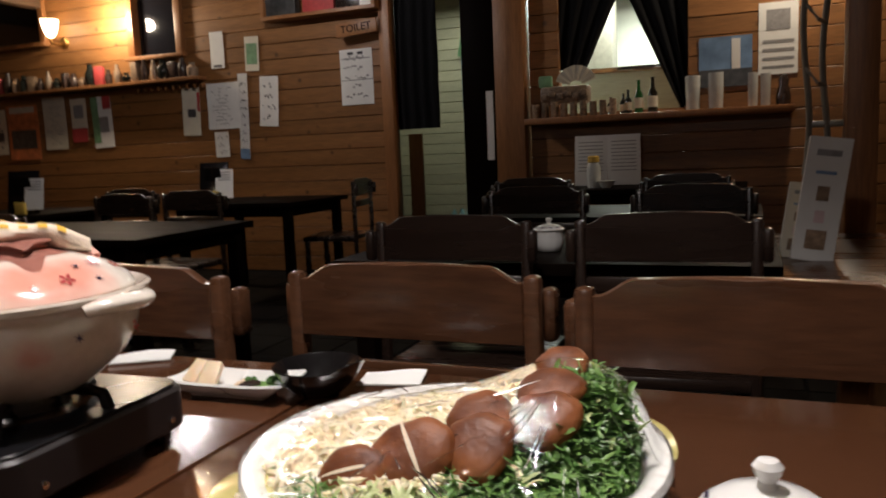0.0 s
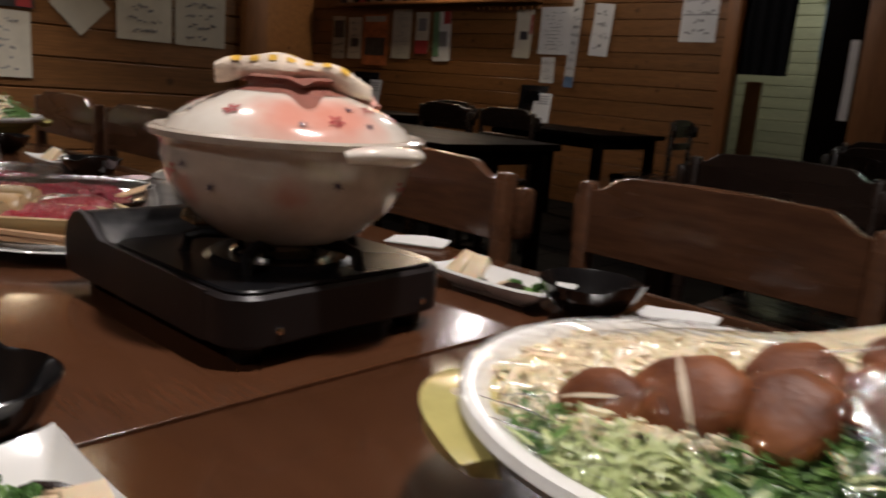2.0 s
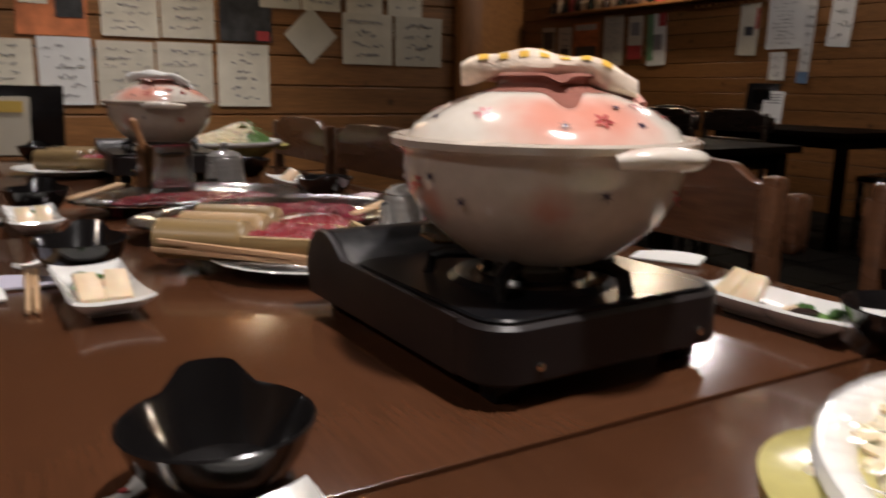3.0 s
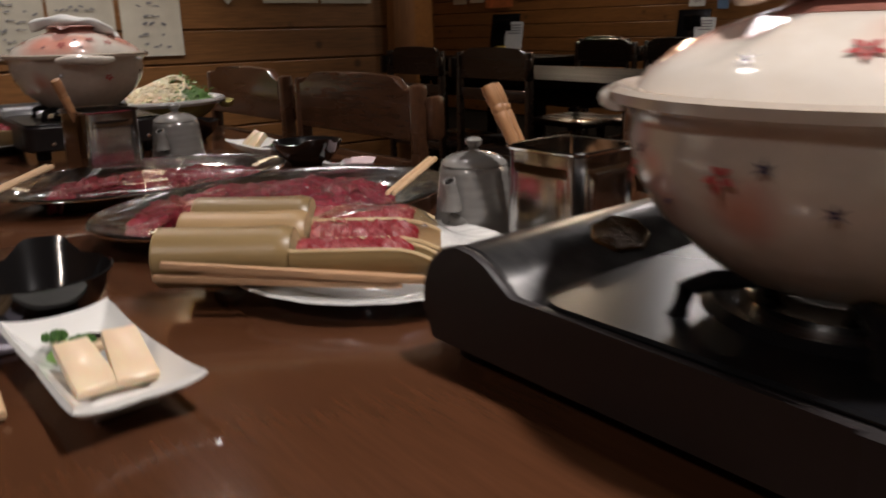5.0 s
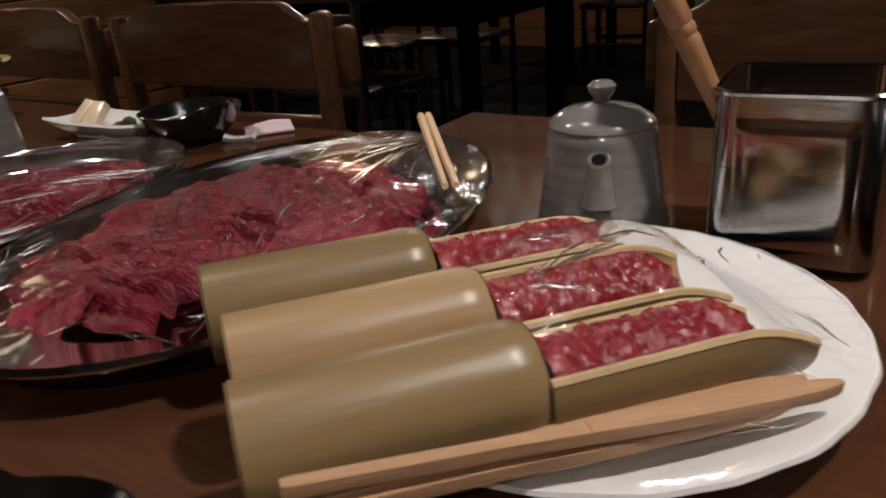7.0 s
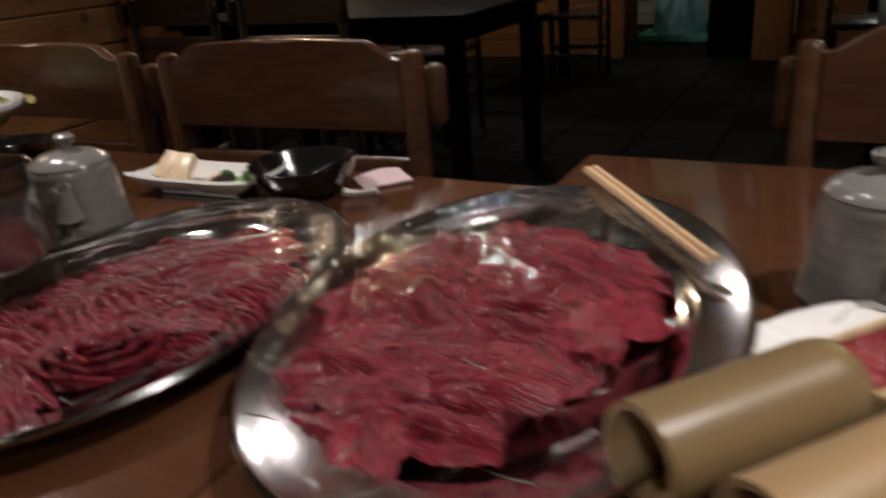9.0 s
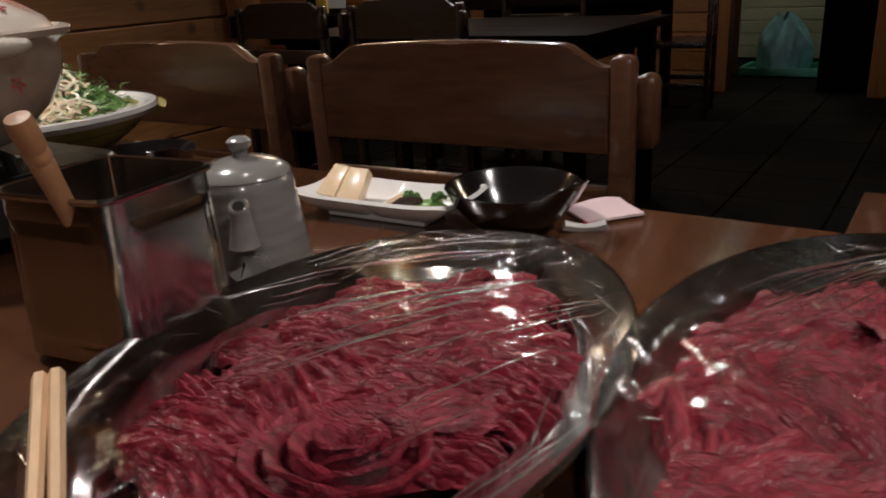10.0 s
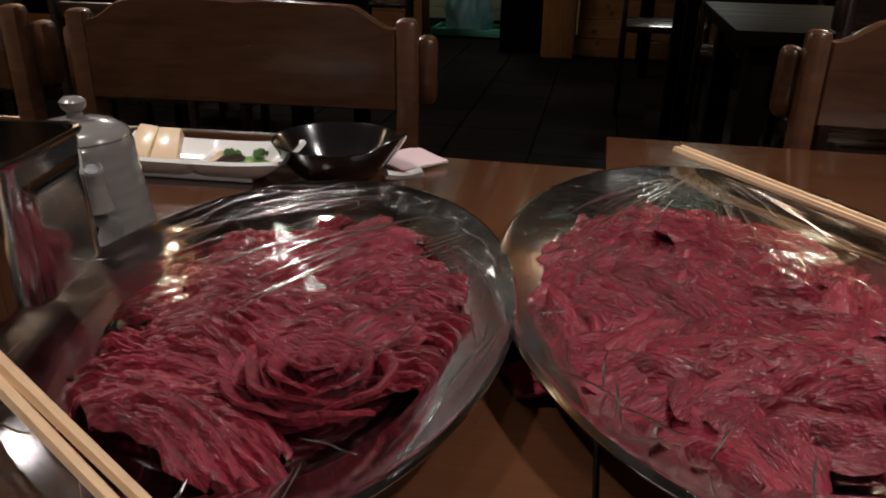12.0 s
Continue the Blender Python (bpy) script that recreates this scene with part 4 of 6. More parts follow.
def mushroom(m, size=0.021, cut=True):
    s = thing("shiitake_mushroom", "brown shiitake cap with a white cut", "mushroom", m, group="shiitake mushrooms")
    V, F = lathe([(0.0, -0.02), (0.55, -0.10), (0.9, -0.08), (1.0, 0.04), (0.98, 0.15), (0.85, 0.28), (0.6, 0.36), (0.3, 0.385), (0.0, 0.37)], 36, wob=lambda a, r: 1 + 0.07 * math.sin(2 * a + size * 900) + 0.04 * math.sin(3 * a + size * 400) + 0.02 * math.sin(7 * a))
    V = [Vector(v) * (1 + 0.09 * noise.noise(Vector(v) * 1.6 + Vector((size * 3000, 0, 0))) + 0.025 * noise.noise(Vector(v) * 5)) for v in V]
    part("cap", ([tuple(v * size) for v in V], F), M_CAP, s)
    part("stem", lathe([(size * 0.22, -0.3 * size), (size * 0.2, -0.1 * size)], 12), M_STEM, s)
    if cut:
        part("cut", sheet(lambda u, v: ((u - 0.5) * 1.7 * size, (v - 0.5) * 0.12 * size * math.sin(math.pi * (0.1 + 0.8 * u)), size * (0.415 - 0.12 * (2 * abs(u - 0.5)) ** 3)), 14, 3), M_FLESH, s)
    return s


def creases(x, y, s, a, focus, strong, drift):
    """Fine folds of stretched film: rays from the place where it is pulled, rays at the rim and long drawn lines."""
    z = strong * 0.0011 * s ** 3 * noise.noise(Vector((15 * math.cos(a), 15 * math.sin(a), 2.0 * s)))
    for fx, fy, reach in focus:
        d = math.hypot(x - fx, y - fy)
        w = math.atan2(y - fy, x - fx)
        z += strong * 0.0016 * math.exp(-d / reach) * min(1.0, d / 0.03) * noise.noise(Vector((13 * math.cos(w), 13 * math.sin(w), 6 * d)))
    c, n = math.cos(drift), math.sin(drift)
    z += strong * 0.00045 * noise.noise(Vector(((x * c + y * n) * 170, (y * c - x * n) * 9, 3.0)))
    return z + 0.0012 * noise.noise(Vector((x * 22, y * 22, 5)))


def fold_lines(film, height_fn, lines, seed=0):
    """Small pinched folds along lines (x0, y0, x1, y1) of the film."""
    r = random.Random(seed)
    for x0, y0, x1, y1 in lines:
        n = 9
        bend = r.uniform(-0.04, 0.04)
        pts = []
        for k in range(n):
            u = k / (n - 1)
            x = x0 + (x1 - x0) * u - bend * (y1 - y0) * math.sin(math.pi * u)
            y = y0 + (y1 - y0) * u + bend * (x1 - x0) * math.sin(math.pi * u)
            pts.append((x, y, height_fn(x, y) + 0.0006 + 0.0004 * math.sin(9 * u + bend * 90)))
        w = r.uniform(0.00025, 0.0008)
        ob = part("film_fold", tube(pts, w, 6, radii=[w * (0.25 + 0.75 * math.sin(math.pi * k / (n - 1))) for k in range(n)]), M_FOLD, film)
        ob.visible_shadow = False


def fan_lines(fx, fy, mid, spread, count, near, far, seed):
    """Lines that run out from one place, within spread degrees of the way mid."""
    r = random.Random(seed)
    out = []
    for k in range(count):
        a = radians(mid + r.uniform(-spread, spread))
        d0 = r.uniform(*near)
        d1 = d0 + r.uniform(*far)
        out.append((fx + d0 * math.cos(a), fy + d0 * math.sin(a), fx + d1 * math.cos(a), fy + d1 * math.sin(a)))
    return out


def rim_lines(rx, ry, count, length, seed):
    r = random.Random(seed)
    out = []
    for k in range(count):
        a, d = r.uniform(0, 6.283), r.uniform(0.88, 0.985)
        l = r.uniform(*length)
        w = a + r.uniform(-0.3, 0.3)
        out.append((rx * d * math.cos(a), ry * d * math.sin(a), rx * (d - l) * math.cos(w), ry * (d - l) * math.sin(w)))
    return out


def inside(lines, rx, ry):
    return [q for q in lines if max((q[0] / rx) ** 2 + (q[1] / ry) ** 2, (q[2] / rx) ** 2 + (q[3] / ry) ** 2) < 0.97]


def dome_wrap(m, rx, ry, height_fn, name="cling_film", label="clear creased cling film stretched over a dish", rim=0.0, material=None, skirt=0.010, seed=1, nr=44, na=260, focus=(), strong=1.0, drift=0.9, flare=1.008):
    """Film from a rim ellipse up over what lies in the dish."""
    r = random.Random(seed)
    ph = [r.uniform(0, 6.28) for _ in range(6)]
    V, F = [(0, 0, height_fn(0, 0))], []
    for k in range(1, nr + 2):
        s = min(1.0, k / nr)
        for i in range(na):
            a = 2 * math.pi * i / na
            x, y = s * rx * math.cos(a), s * ry * math.sin(a)
            z = height_fn(x, y) + creases(x, y, s, a + seed, focus, strong, drift) * (1 if k < nr else 0.3)
            if k > nr:
                k2 = flare + (flare - 1.0) * 0.5 * math.sin(5 * a + ph[4])
                x, y, z = x * k2, y * k2, rim - skirt + 0.003 * (0.3 + math.sin(9 * a + ph[4]))
            V.append((x, y, z))
    for i in range(na):
        F.append((0, 1 + i, 1 + (i + 1) % na))
    for k in range(nr):
        for i in range(na):
            a, b = 1 + k * na + i, 1 + k * na + (i + 1) % na
            F.append((a, a + na, b + na, b))
    ob = part(name, (V, F), material or M_WRAP, m=m, smooth=80)
    ob.visible_shadow = False
    return tagged(ob, label, "cling film", group="cling films")


VB = (0.787, 1.014)
HEAP = pose(*VB, TZ) @ Matrix.Diagonal((1.13, 1.13, 1.045, 1))
bowl = veg_bowl(HEAP)
fill_bowl(HEAP)
for dx, dy, dz, s, rz, tilt in ((-0.009, -0.048, 0.010, 0.027, 125, 40), (-0.045, -0.066, 0.003, 0.022, 20, 44), (0.024, -0.008, 0.010, 0.026, 30, 24), (0.031, -0.036, 0.009, 0.025, -20, 38),
                                (0.066, -0.006, 0.006, 0.024, 70, 34), (0.064, 0.024, 0.006, 0.022, 0, 22), (0.061, 0.072, 0.006, 0.021, 60, 26)):
    mushroom(HEAP @ pose(dx, dy, heap(dx, dy) + dz, tilt) @ pose(0, 0, 0, 0, 0, rz), s, dx < 0.0)
re_ = random.Random(12)
for k in range(9):
    q = (0.012 + re_.uniform(-0.011, 0.011), -0.066 + re_.uniform(-0.008, 0.008))
    e = thing("enoki_mushroom", "tiny white enoki mushroom among the greens", "mushroom", HEAP @ pose(q[0], q[1], heap(*q) - 0.002), group="enoki mushrooms")
    part("cap", lathe([(0.0, 0.004), (0.0022, 0.0045), (0.0026, 0.006), (0.0018, 0.0078), (0.0, 0.0084)], 12), M_SPROUT, e)
    part("stem", lathe([(0.0007, -0.004), (0.0008, 0.0045)], 8), M_SPROUT, e)


def veg_cover(x, y):
    d = math.hypot(x, y) / 0.144
    return max(heap(x, y) + 0.020 * max(0, 1 - d ** 3), 0.0705 + 0.012 * max(0, 1 - d))


veg_film = dome_wrap(HEAP, 0.1455, 0.1455, veg_cover, rim=0.070, seed=4, focus=((0.06, -0.04, 0.05), (-0.03, -0.07, 0.04), (0.07, 0.06, 0.04)), strong=1.6, skirt=0.034)
fold_lines(veg_film, veg_cover, inside(fan_lines(0.07, 0.02, 225, 70, 22, (0.01, 0.08), (0.012, 0.05), 3) + fan_lines(-0.02, -0.06, 250, 80, 14, (0.0, 0.05), (0.01, 0.03), 5) + rim_lines(0.145, 0.145, 26, (0.04, 0.2), 6), 0.145, 0.145), 7)
copy_thing(bowl, pose(-1.33, 1.165, TZ, 0, 0, 40))
fill_bowl(pose(-1.33, 1.165, TZ, 0, 0, 90) @ Matrix.Diagonal((1.13, 1.13, 1.045, 1)), 9, 700)


def platter(m, rx, ry):
    p = thing("steel_platter", "oval stainless steel platter with a broad rim", "platter", m, group="steel platters")
    prof = [(0.0, 0.003), (0.62, 0.003), (0.66, 0.0), (0.70, 0.004), (0.76, 0.014), (0.80, 0.018), (0.95, 0.025), (0.985, 0.028), (1.0, 0.0255), (0.995, 0.0235), (0.985, 0.026),
            (0.95, 0.0235), (0.80, 0.0165), (0.755, 0.012), (0.70, 0.0055), (0.66, 0.002), (0.0, 0.002)]
    G = lathe([(a, z) for a, z in reversed(prof)], 96, rx, ry)
    part("dish", ([v for v in G[0]], G[1]), M_PLATTER, p)
    return p


def slice_mesh(seed, lx, ly, pleat, amp):
    """A thin slice of meat, pushed together into pleats that run along it."""
    r = random.Random(seed)
    o = Vector((r.uniform(0, 90), r.uniform(0, 90), r.uniform(0, 90)))

    def fn(u, v):
        x, y = (u - 0.5) * lx, (v - 0.5) * ly
        e = noise.noise(o + Vector((u * 2.2, v * 2.2, 0)))
        y += 0.20 * ly * noise.noise(o + Vector((x * 45, 9, 0)))
        y *= 1 - 0.30 * (2 * abs(u - 0.5)) ** 4 + 0.25 * noise.noise(o + Vector((x * 60, 3 * v, 4)))
        x += 0.16 * lx * (2 * u - 1) * noise.noise(o + Vector((2, y * 70, 7)))
        s = (y + 0.006 * noise.noise(o + Vector((x * 30, y * 20, 1)))) / pleat
        k = 0.45 + 0.9 * max(0.0, 0.5 + noise.noise(o + Vector((x * 28, y * 40, 5))))
        z = amp * k * abs(math.sin(math.pi * s)) ** 0.7 + amp * 0.9 * e + 0.0020 * noise.noise(o + Vector((x * 130, y * 170, 2))) + 0.0010 * noise.noise(o + Vector((x * 290, y * 380, 8)))
        z -= 0.007 * (2 * abs(u - 0.5)) ** 4 + 0.004 * (2 * abs(v - 0.5)) ** 4
        return x, y, z
    return sheet(fn, 40, 30, 0.0016)


STRIPS = [mesh("meat_slice", slice_mesh(k, 0.044 + 0.009 * (k % 3), 0.021 + 0.005 * (k % 3), 0.0056 + 0.0014 * (k % 3), 0.0050), M_MEAT) for k in range(9)]
SLABS = [mesh("meat_slice", slice_mesh(60 + k, 0.060 + 0.014 * (k % 3), 0.038 + 0.008 * (k % 3), 0.0140 + 0.0050 * (k % 3), 0.0062), M_MEAT) for k in range(9)]


def meat_heap(x, y, rx, ry, top):
    d = (x / rx) ** 2 + (y / ry) ** 2
    return 0.006 + top * max(0.0, 1 - d) ** 0.7 * (0.85 + 0.5 * noise.noise(Vector((x * 22, y * 22, 3.3))))


def raw_meat(m, rx, ry, top, pieces, pitch, turn, seed, rose=None, label="sliced raw red meat spread over a platter", loose=24):
    """Rows of slices laid over one another; pitch: the steps along and across, turn: how the rows swing."""
    r = random.Random(seed)
    t = thing("sliced_meat", label, "meat", m, group="meat portions")
    V, F = lathe([(1.0, 0.0), (0.9, 0.3), (0.7, 0.6), (0.4, 0.85), (0.0, 1.0)], 40, wob=lambda a, q: 1 + 0.06 * math.sin(5 * a + seed) + 0.04 * math.sin(11 * a))
    part("meat_base", ([(x * rx * 0.78, y * ry * 0.78, 0.004 + 0.75 * top * z) for x, y, z in V], [f for f in F if len(f) < 6]), M_MEAT, t)
    k = 0
    rows = round(2 * ry / pitch[1])
    for j in range(rows):
        v = 1 - 2 * (j + 0.5) / rows
        half = math.sqrt(max(0, 1 - v * v))
        cols = max(1, round(2 * half * rx / pitch[0]))
        for i in range(cols):
            u = (-1 + 2 * (i + 0.5 + 0.25 * (j % 2)) / cols) * half * 0.84
            x, y = u * rx + r.uniform(-0.007, 0.007), v * ry * 0.88 + r.uniform(-0.004, 0.004)
            if u * u + (0.88 * v) ** 2 > 0.66 + 0.55 * noise.noise(Vector((3.1 * u + seed, 3.1 * v, 0.5))):
                continue
            if rose and math.hypot(x - rose[0], y - rose[1]) < 0.036:
                continue
            z = meat_heap(x, y, rx, ry, top)
            sx = -math.degrees(math.atan2(meat_heap(x + 0.015, y, rx, ry, top) - meat_heap(x - 0.015, y, rx, ry, top), 0.03))
            sy = math.degrees(math.atan2(meat_heap(x, y + 0.015, rx, ry, top) - meat_heap(x, y - 0.015, rx, ry, top), 0.03))
            part("meat_slice", pieces[(k * 4 + j) % len(pieces)], None, t, m=pose(x, y, z + 0.002 + r.uniform(0, 0.002), 0.7 * sy + r.uniform(0, 12), 0.7 * sx + r.uniform(-9, 9), turn(x / rx, y / ry) + r.uniform(-loose, loose)) @ Matrix.Scale(r.uniform(0.82, 1.25), 4))
            k += 1
    if rose:
        for q in range(11):
            rad = 0.003 + 0.0034 * q
            a0 = q * 2.2
            span = 2.5 if q > 2 else 4.6

            def fn(u, v):
                a = a0 + span * u
                rr = (rad + 0.0055 * v * v + 0.0022 * noise.noise(Vector((5 * u, q, 2 * v)))) * (1 + 0.10 * math.sin(2 * a + 1))
                return rose[0] + rr * math.cos(a), rose[1] + rr * math.sin(a), top * 0.8 + 0.0095 + (0.014 - 0.0004 * q) * (v - 0.25 * v ** 3) * (1 - 0.75 * (2 * abs(u - 0.5)) ** 4) - 0.0004 * q + 0.0015 * noise.noise(Vector((6 * u, q * 3, 0)))
            part("petal_slice", sheet(fn, 22, 7, 0.0021), M_MEAT, t)
    return t


def splayed(m, length=0.115, pair=True):
    c = thing("chopsticks", "pair of pale disposable wooden chopsticks", "chopsticks", m, group="chopsticks")
    for s in (-1, 1) if pair else (0,):
        part("stick", tube([(0, s * 0.0036, 0), (length, s * 0.0040, 0)], 0.0034, 6, radii=[0.0040, 0.0026]), M_STICK, c)
    return c


def flat_cover(rx, ry, top, mx, my, rim):
    def fn(x, y):
        d = (x / rx) ** 2 + (y / ry) ** 2
        q = (x / mx) ** 2 + (y / my) ** 2
        return rim + 0.006 * max(0, 1 - d) + max(0.0, top - 0.006) * max(0.0, 1 - q) ** 0.8
    return fn


P1, P2 = (-0.319, 0.997), (-0.583, 0.918)
platter(pose(*P1, TZ, 0, 0, 7), 0.150, 0.228)
raw_meat(pose(-0.338, 0.980, TZ + 0.002, 0, 0, 7), 0.117, 0.163, 0.014, SLABS, (0.040, 0.023), lambda u, v: 35 * math.sin(2.2 * u + 1.4 * v) + 12, 21, loose=75)
cover1 = flat_cover(0.149, 0.227, 0.019, 0.128, 0.188, 0.028)
film1 = dome_wrap(pose(*P1, TZ, 0, 0, 7), 0.149, 0.227, cover1, rim=0.028, material=M_WRAPFAN, seed=8, focus=((0.02, 0.218, 0.085), (-0.10, -0.11, 0.05)), drift=0.5)
fold_lines(film1, cover1, inside(fan_lines(0.03, 0.218, 258, 34, 60, (0.02, 0.13), (0.02, 0.10), 1) + fan_lines(0.09, -0.14, 120, 40, 12, (0.02, 0.1), (0.01, 0.05), 2) + rim_lines(0.149, 0.227, 40, (0.03, 0.14), 3), 0.149, 0.227), 4)
platter(pose(*P2, TZ, 0, 0, 3.5), 0.135, 0.203)
raw_meat(pose(-0.579, 0.920, TZ + 0.002, 0, 0, 3.5), 0.100, 0.148, 0.010, STRIPS, (0.032, 0.0155), lambda u, v: 14 + 22 * v + 10 * u, 35, rose=(0.038, -0.071), label="sliced raw red meat with a folded meat rose", loose=42)
cover2 = flat_cover(0.134, 0.202, 0.014, 0.114, 0.170, 0.028)
film2 = dome_wrap(pose(*P2, TZ, 0, 0, 3.5), 0.134, 0.202, cover2, rim=0.028, material=M_WRAPDRAWN, seed=11, focus=((0.09, 0.11, 0.05), (0.10, -0.10, 0.04)), drift=2.4)
fold_lines(film2, cover2, inside(fan_lines(0.24, 0.38, 238, 20, 75, (0.20, 0.46), (0.02, 0.12), 11) + rim_lines(0.134, 0.202, 42, (0.03, 0.14), 13), 0.134, 0.202), 14)


def lie(a, b):
    """The pose of a thing along x from a to b."""
    a, b = Vector(a), Vector(b)
    return Matrix.Translation(a) @ (b - a).to_track_quat("X", "Z").to_matrix().to_4x4()


splayed(lie((-0.341, 1.234, 0.760), (-0.206, 1.072, 0.755)), 0.210)
splayed(lie((-0.690, 0.813, 0.757), (-0.530, 0.716, 0.757)), 0.187)


def bamboo(m, skin=M_BAMBOO, label="split olive-green bamboo tube filled with minced meat"):
    b = thing("bamboo_tube", label, "bamboo", m, group="bamboo tubes")
    R, r, n = 0.0245, 0.0208, 28
    node, L = 0.104, 0.214

    def ringpts(x, rad, a0=0.0, a1=2 * math.pi, k=n):
        return [(x, rad * math.cos(a0 + (a1 - a0) * i / k), rad * math.sin(a0 + (a1 - a0) * i / k)) for i in range(k + 1)]
    V, F = [], []
    rings = [(0.001, r), (0.0, R - 0.001), (0.001, R), (0.05, R * 0.99), (0.090, R), (0.0925, R * 1.012), (0.096, R * 1.005), (0.101, R * 0.975), (node, R * 0.91)]
    for x, rad in rings:
        V += ringpts(x, rad)
    for j in range(len(rings) - 1):
        for i in range(n):
            a = j * (n + 1) + i
            F.append((a, a + 1, a + n + 2, a + n + 1))
    part("tube", (V, F), skin, b)
    V, F = ringpts(0.0012, r) + ringpts(node - 0.006, r), []
    for i in range(n):
        F.append((i + 1, i, i + n + 1, i + n + 2))
    F.append(tuple(range(n + 1, 2 * n + 1)))
    part("lining", (V, F), M_BAMBOOIN, b, "pale hollow inside")
    part("cut_edge", (ringpts(0.0, r) + ringpts(-0.0002, R - 0.0006), [(i, i + 1, i + n + 2, i + n + 1) for i in range(n)]), M_BAMBOOIN, b)
    part("node_wall", (ringpts(node + 0.0006, R * 0.91), [tuple(range(n))]), M_BAMBOOIN, b)
    lo, hi = math.pi * 0.93, math.pi * 2.07

    def taper(x):
        s = max(0.0, (x - (L - 0.035)) / 0.035)
        return s * s
    V, F = [], []
    xs = [node + (L - node) * k / 12 for k in range(13)]
    for x in xs:
        q = taper(x) * 0.45
        V += ringpts(x, R, lo + q, hi - q) + [(x, y * (r / R), z * (r / R)) for _, y, z in ringpts(x, R, lo + q, hi - q)]
    w = 2 * (n + 1)
    for j in range(12):
        for i in range(n):
            a = j * w + i
            F.append((a, a + w, a + w + 1, a + 1))
            c = a + n + 1
            F.append((c, c + 1, c + w + 1, c + w))
        for i in (0, n):
            a = j * w + i
            F.append((a, a + n + 1, a + w + n + 1, a + w) if i == 0 else (a, a + w, a + w + n + 1, a + n + 1))
    part("trough", (V, F), skin, b)
    edge = []
    for s in (0, n):
        pts = [V[j * w + s] for j in range(13)]
        edge.append(tube([(x, y * 0.93, z + 0.0006) for x, y, z in pts], 0.0022, 6))
    part("split_edge", join(*edge), M_BAMBOOIN, b, "pale split edge")

    def mince(u, v):
        x = node + 0.004 + u * (L - node - 0.022)
        a = math.pi * v
        k = 1 - 0.5 * max(0, (u - 0.8) / 0.2) ** 2
        bumpy = 0.0026 * noise.noise(Vector((x * 170, a * 4, 1))) + 0.0022 * noise.noise(Vector((x * 420, a * 9, 7)))
        return x, -0.0195 * math.cos(a) * k, -0.004 + (0.017 * math.sin(a) ** 0.8) * k + bumpy
    part("minced_meat", sheet(mince, 80, 26), M_MINCE, b, "fatty red minced meat")
    return b


BX = radians(52)
BZ = 0.7610
STRETCH = Matrix.Diagonal((1.05, 1, 1, 1))
tube1 = bamboo(pose(-0.103, 0.779, BZ, -8, 0, 52) @ STRETCH)
bamboo(pose(-0.145, 0.814, BZ, 6, 0, 52) @ STRETCH, M_BAMBOOTAN, "split pale tan bamboo tube filled with minced meat")
copy_thing(tube1, pose(-0.1965, 0.8456, BZ, 0, 0, 51.5))


def plate(m):
    p = thing("white_plate", "round white porcelain plate with a scalloped rim", "plate", m, group="white plates")
    part("dish", lathe([(0.0, 0.003), (0.068, 0.003), (0.07, 0.0), (0.076, 0.001), (0.088, 0.010), (0.125, 0.0205), (0.128, 0.0215), (0.127, 0.0235), (0.122, 0.0225), (0.088, 0.0125), (0.075, 0.0055), (0.0, 0.0055)], 96,
                       wob=lambda a, r: 1 + (0.0035 * math.sin(24 * a) + 0.003 * math.sin(12 * a) if r > 0.1 else 0)), M_WHITE, p)
    return p


first_plate = plate(pose(-0.056, 0.955, TZ) @ Matrix.Diagonal((1.03, 1.03, 0.9, 1)))


def stick_set(name, a, b, w=0.0040, label="flat wooden tongs lying on the plate beside the bamboo"):
    t = thing(name, label, "utensil", lie(a, b), group="wooden tongs")
    n = (Vector(b) - Vector(a)).length
    out = [(0.0, 0.55), (0.02, 0.72), (0.35, 0.75), (0.50, 0.95), (0.62, 1.25), (0.85, 1.25), (0.94, 1.05), (0.985, 0.6), (1.0, 0.2)]
    for kind, piece in (("grip", out[:4]), ("blade", out[3:])):
        pts = [(x * n, h * w) for x, h in piece] + [(x * n, -h * w) for x, h in reversed(piece)]
        V, F = prism(pts, w * 1.25, 0.0004)
        part(kind, [[(x, z, y - w * 0.6) for x, y, z in V], [tuple(reversed(f)) for f in F]], M_TONGS, t, smooth=30)
    return t


stick_set("wooden_tongs", (-0.083, 0.774, 0.757), (0.052, 0.930, 0.748))
stick_set("wooden_tongs", (-0.072, 0.769, 0.764), (0.065, 0.928, 0.751))
stick_set("wooden_tongs", (-0.075, 0.763, 0.754), (0.048, 0.912, 0.747))


def plate_cover(x, y):
    c = Vector((math.cos(BX), math.sin(BX)))
    p = Vector((x, y)) - Vector((0.02, -0.03))
    along, off = p.dot(c), p.dot(Vector((-c.y, c.x)))
    d = math.hypot(x, y) / 0.125
    k = max(0, 1 - (abs(off - 0.002) / 0.098) ** 3) * max(0.0, 1 - max(0, along - 0.055) / 0.05) if along > -0.075 else 0.9 * max(0, 1 - (abs(off) / 0.098) ** 3)
    return 0.0225 + 0.045 * min(1, max(0, 1.25 - d * 1.15)) * k


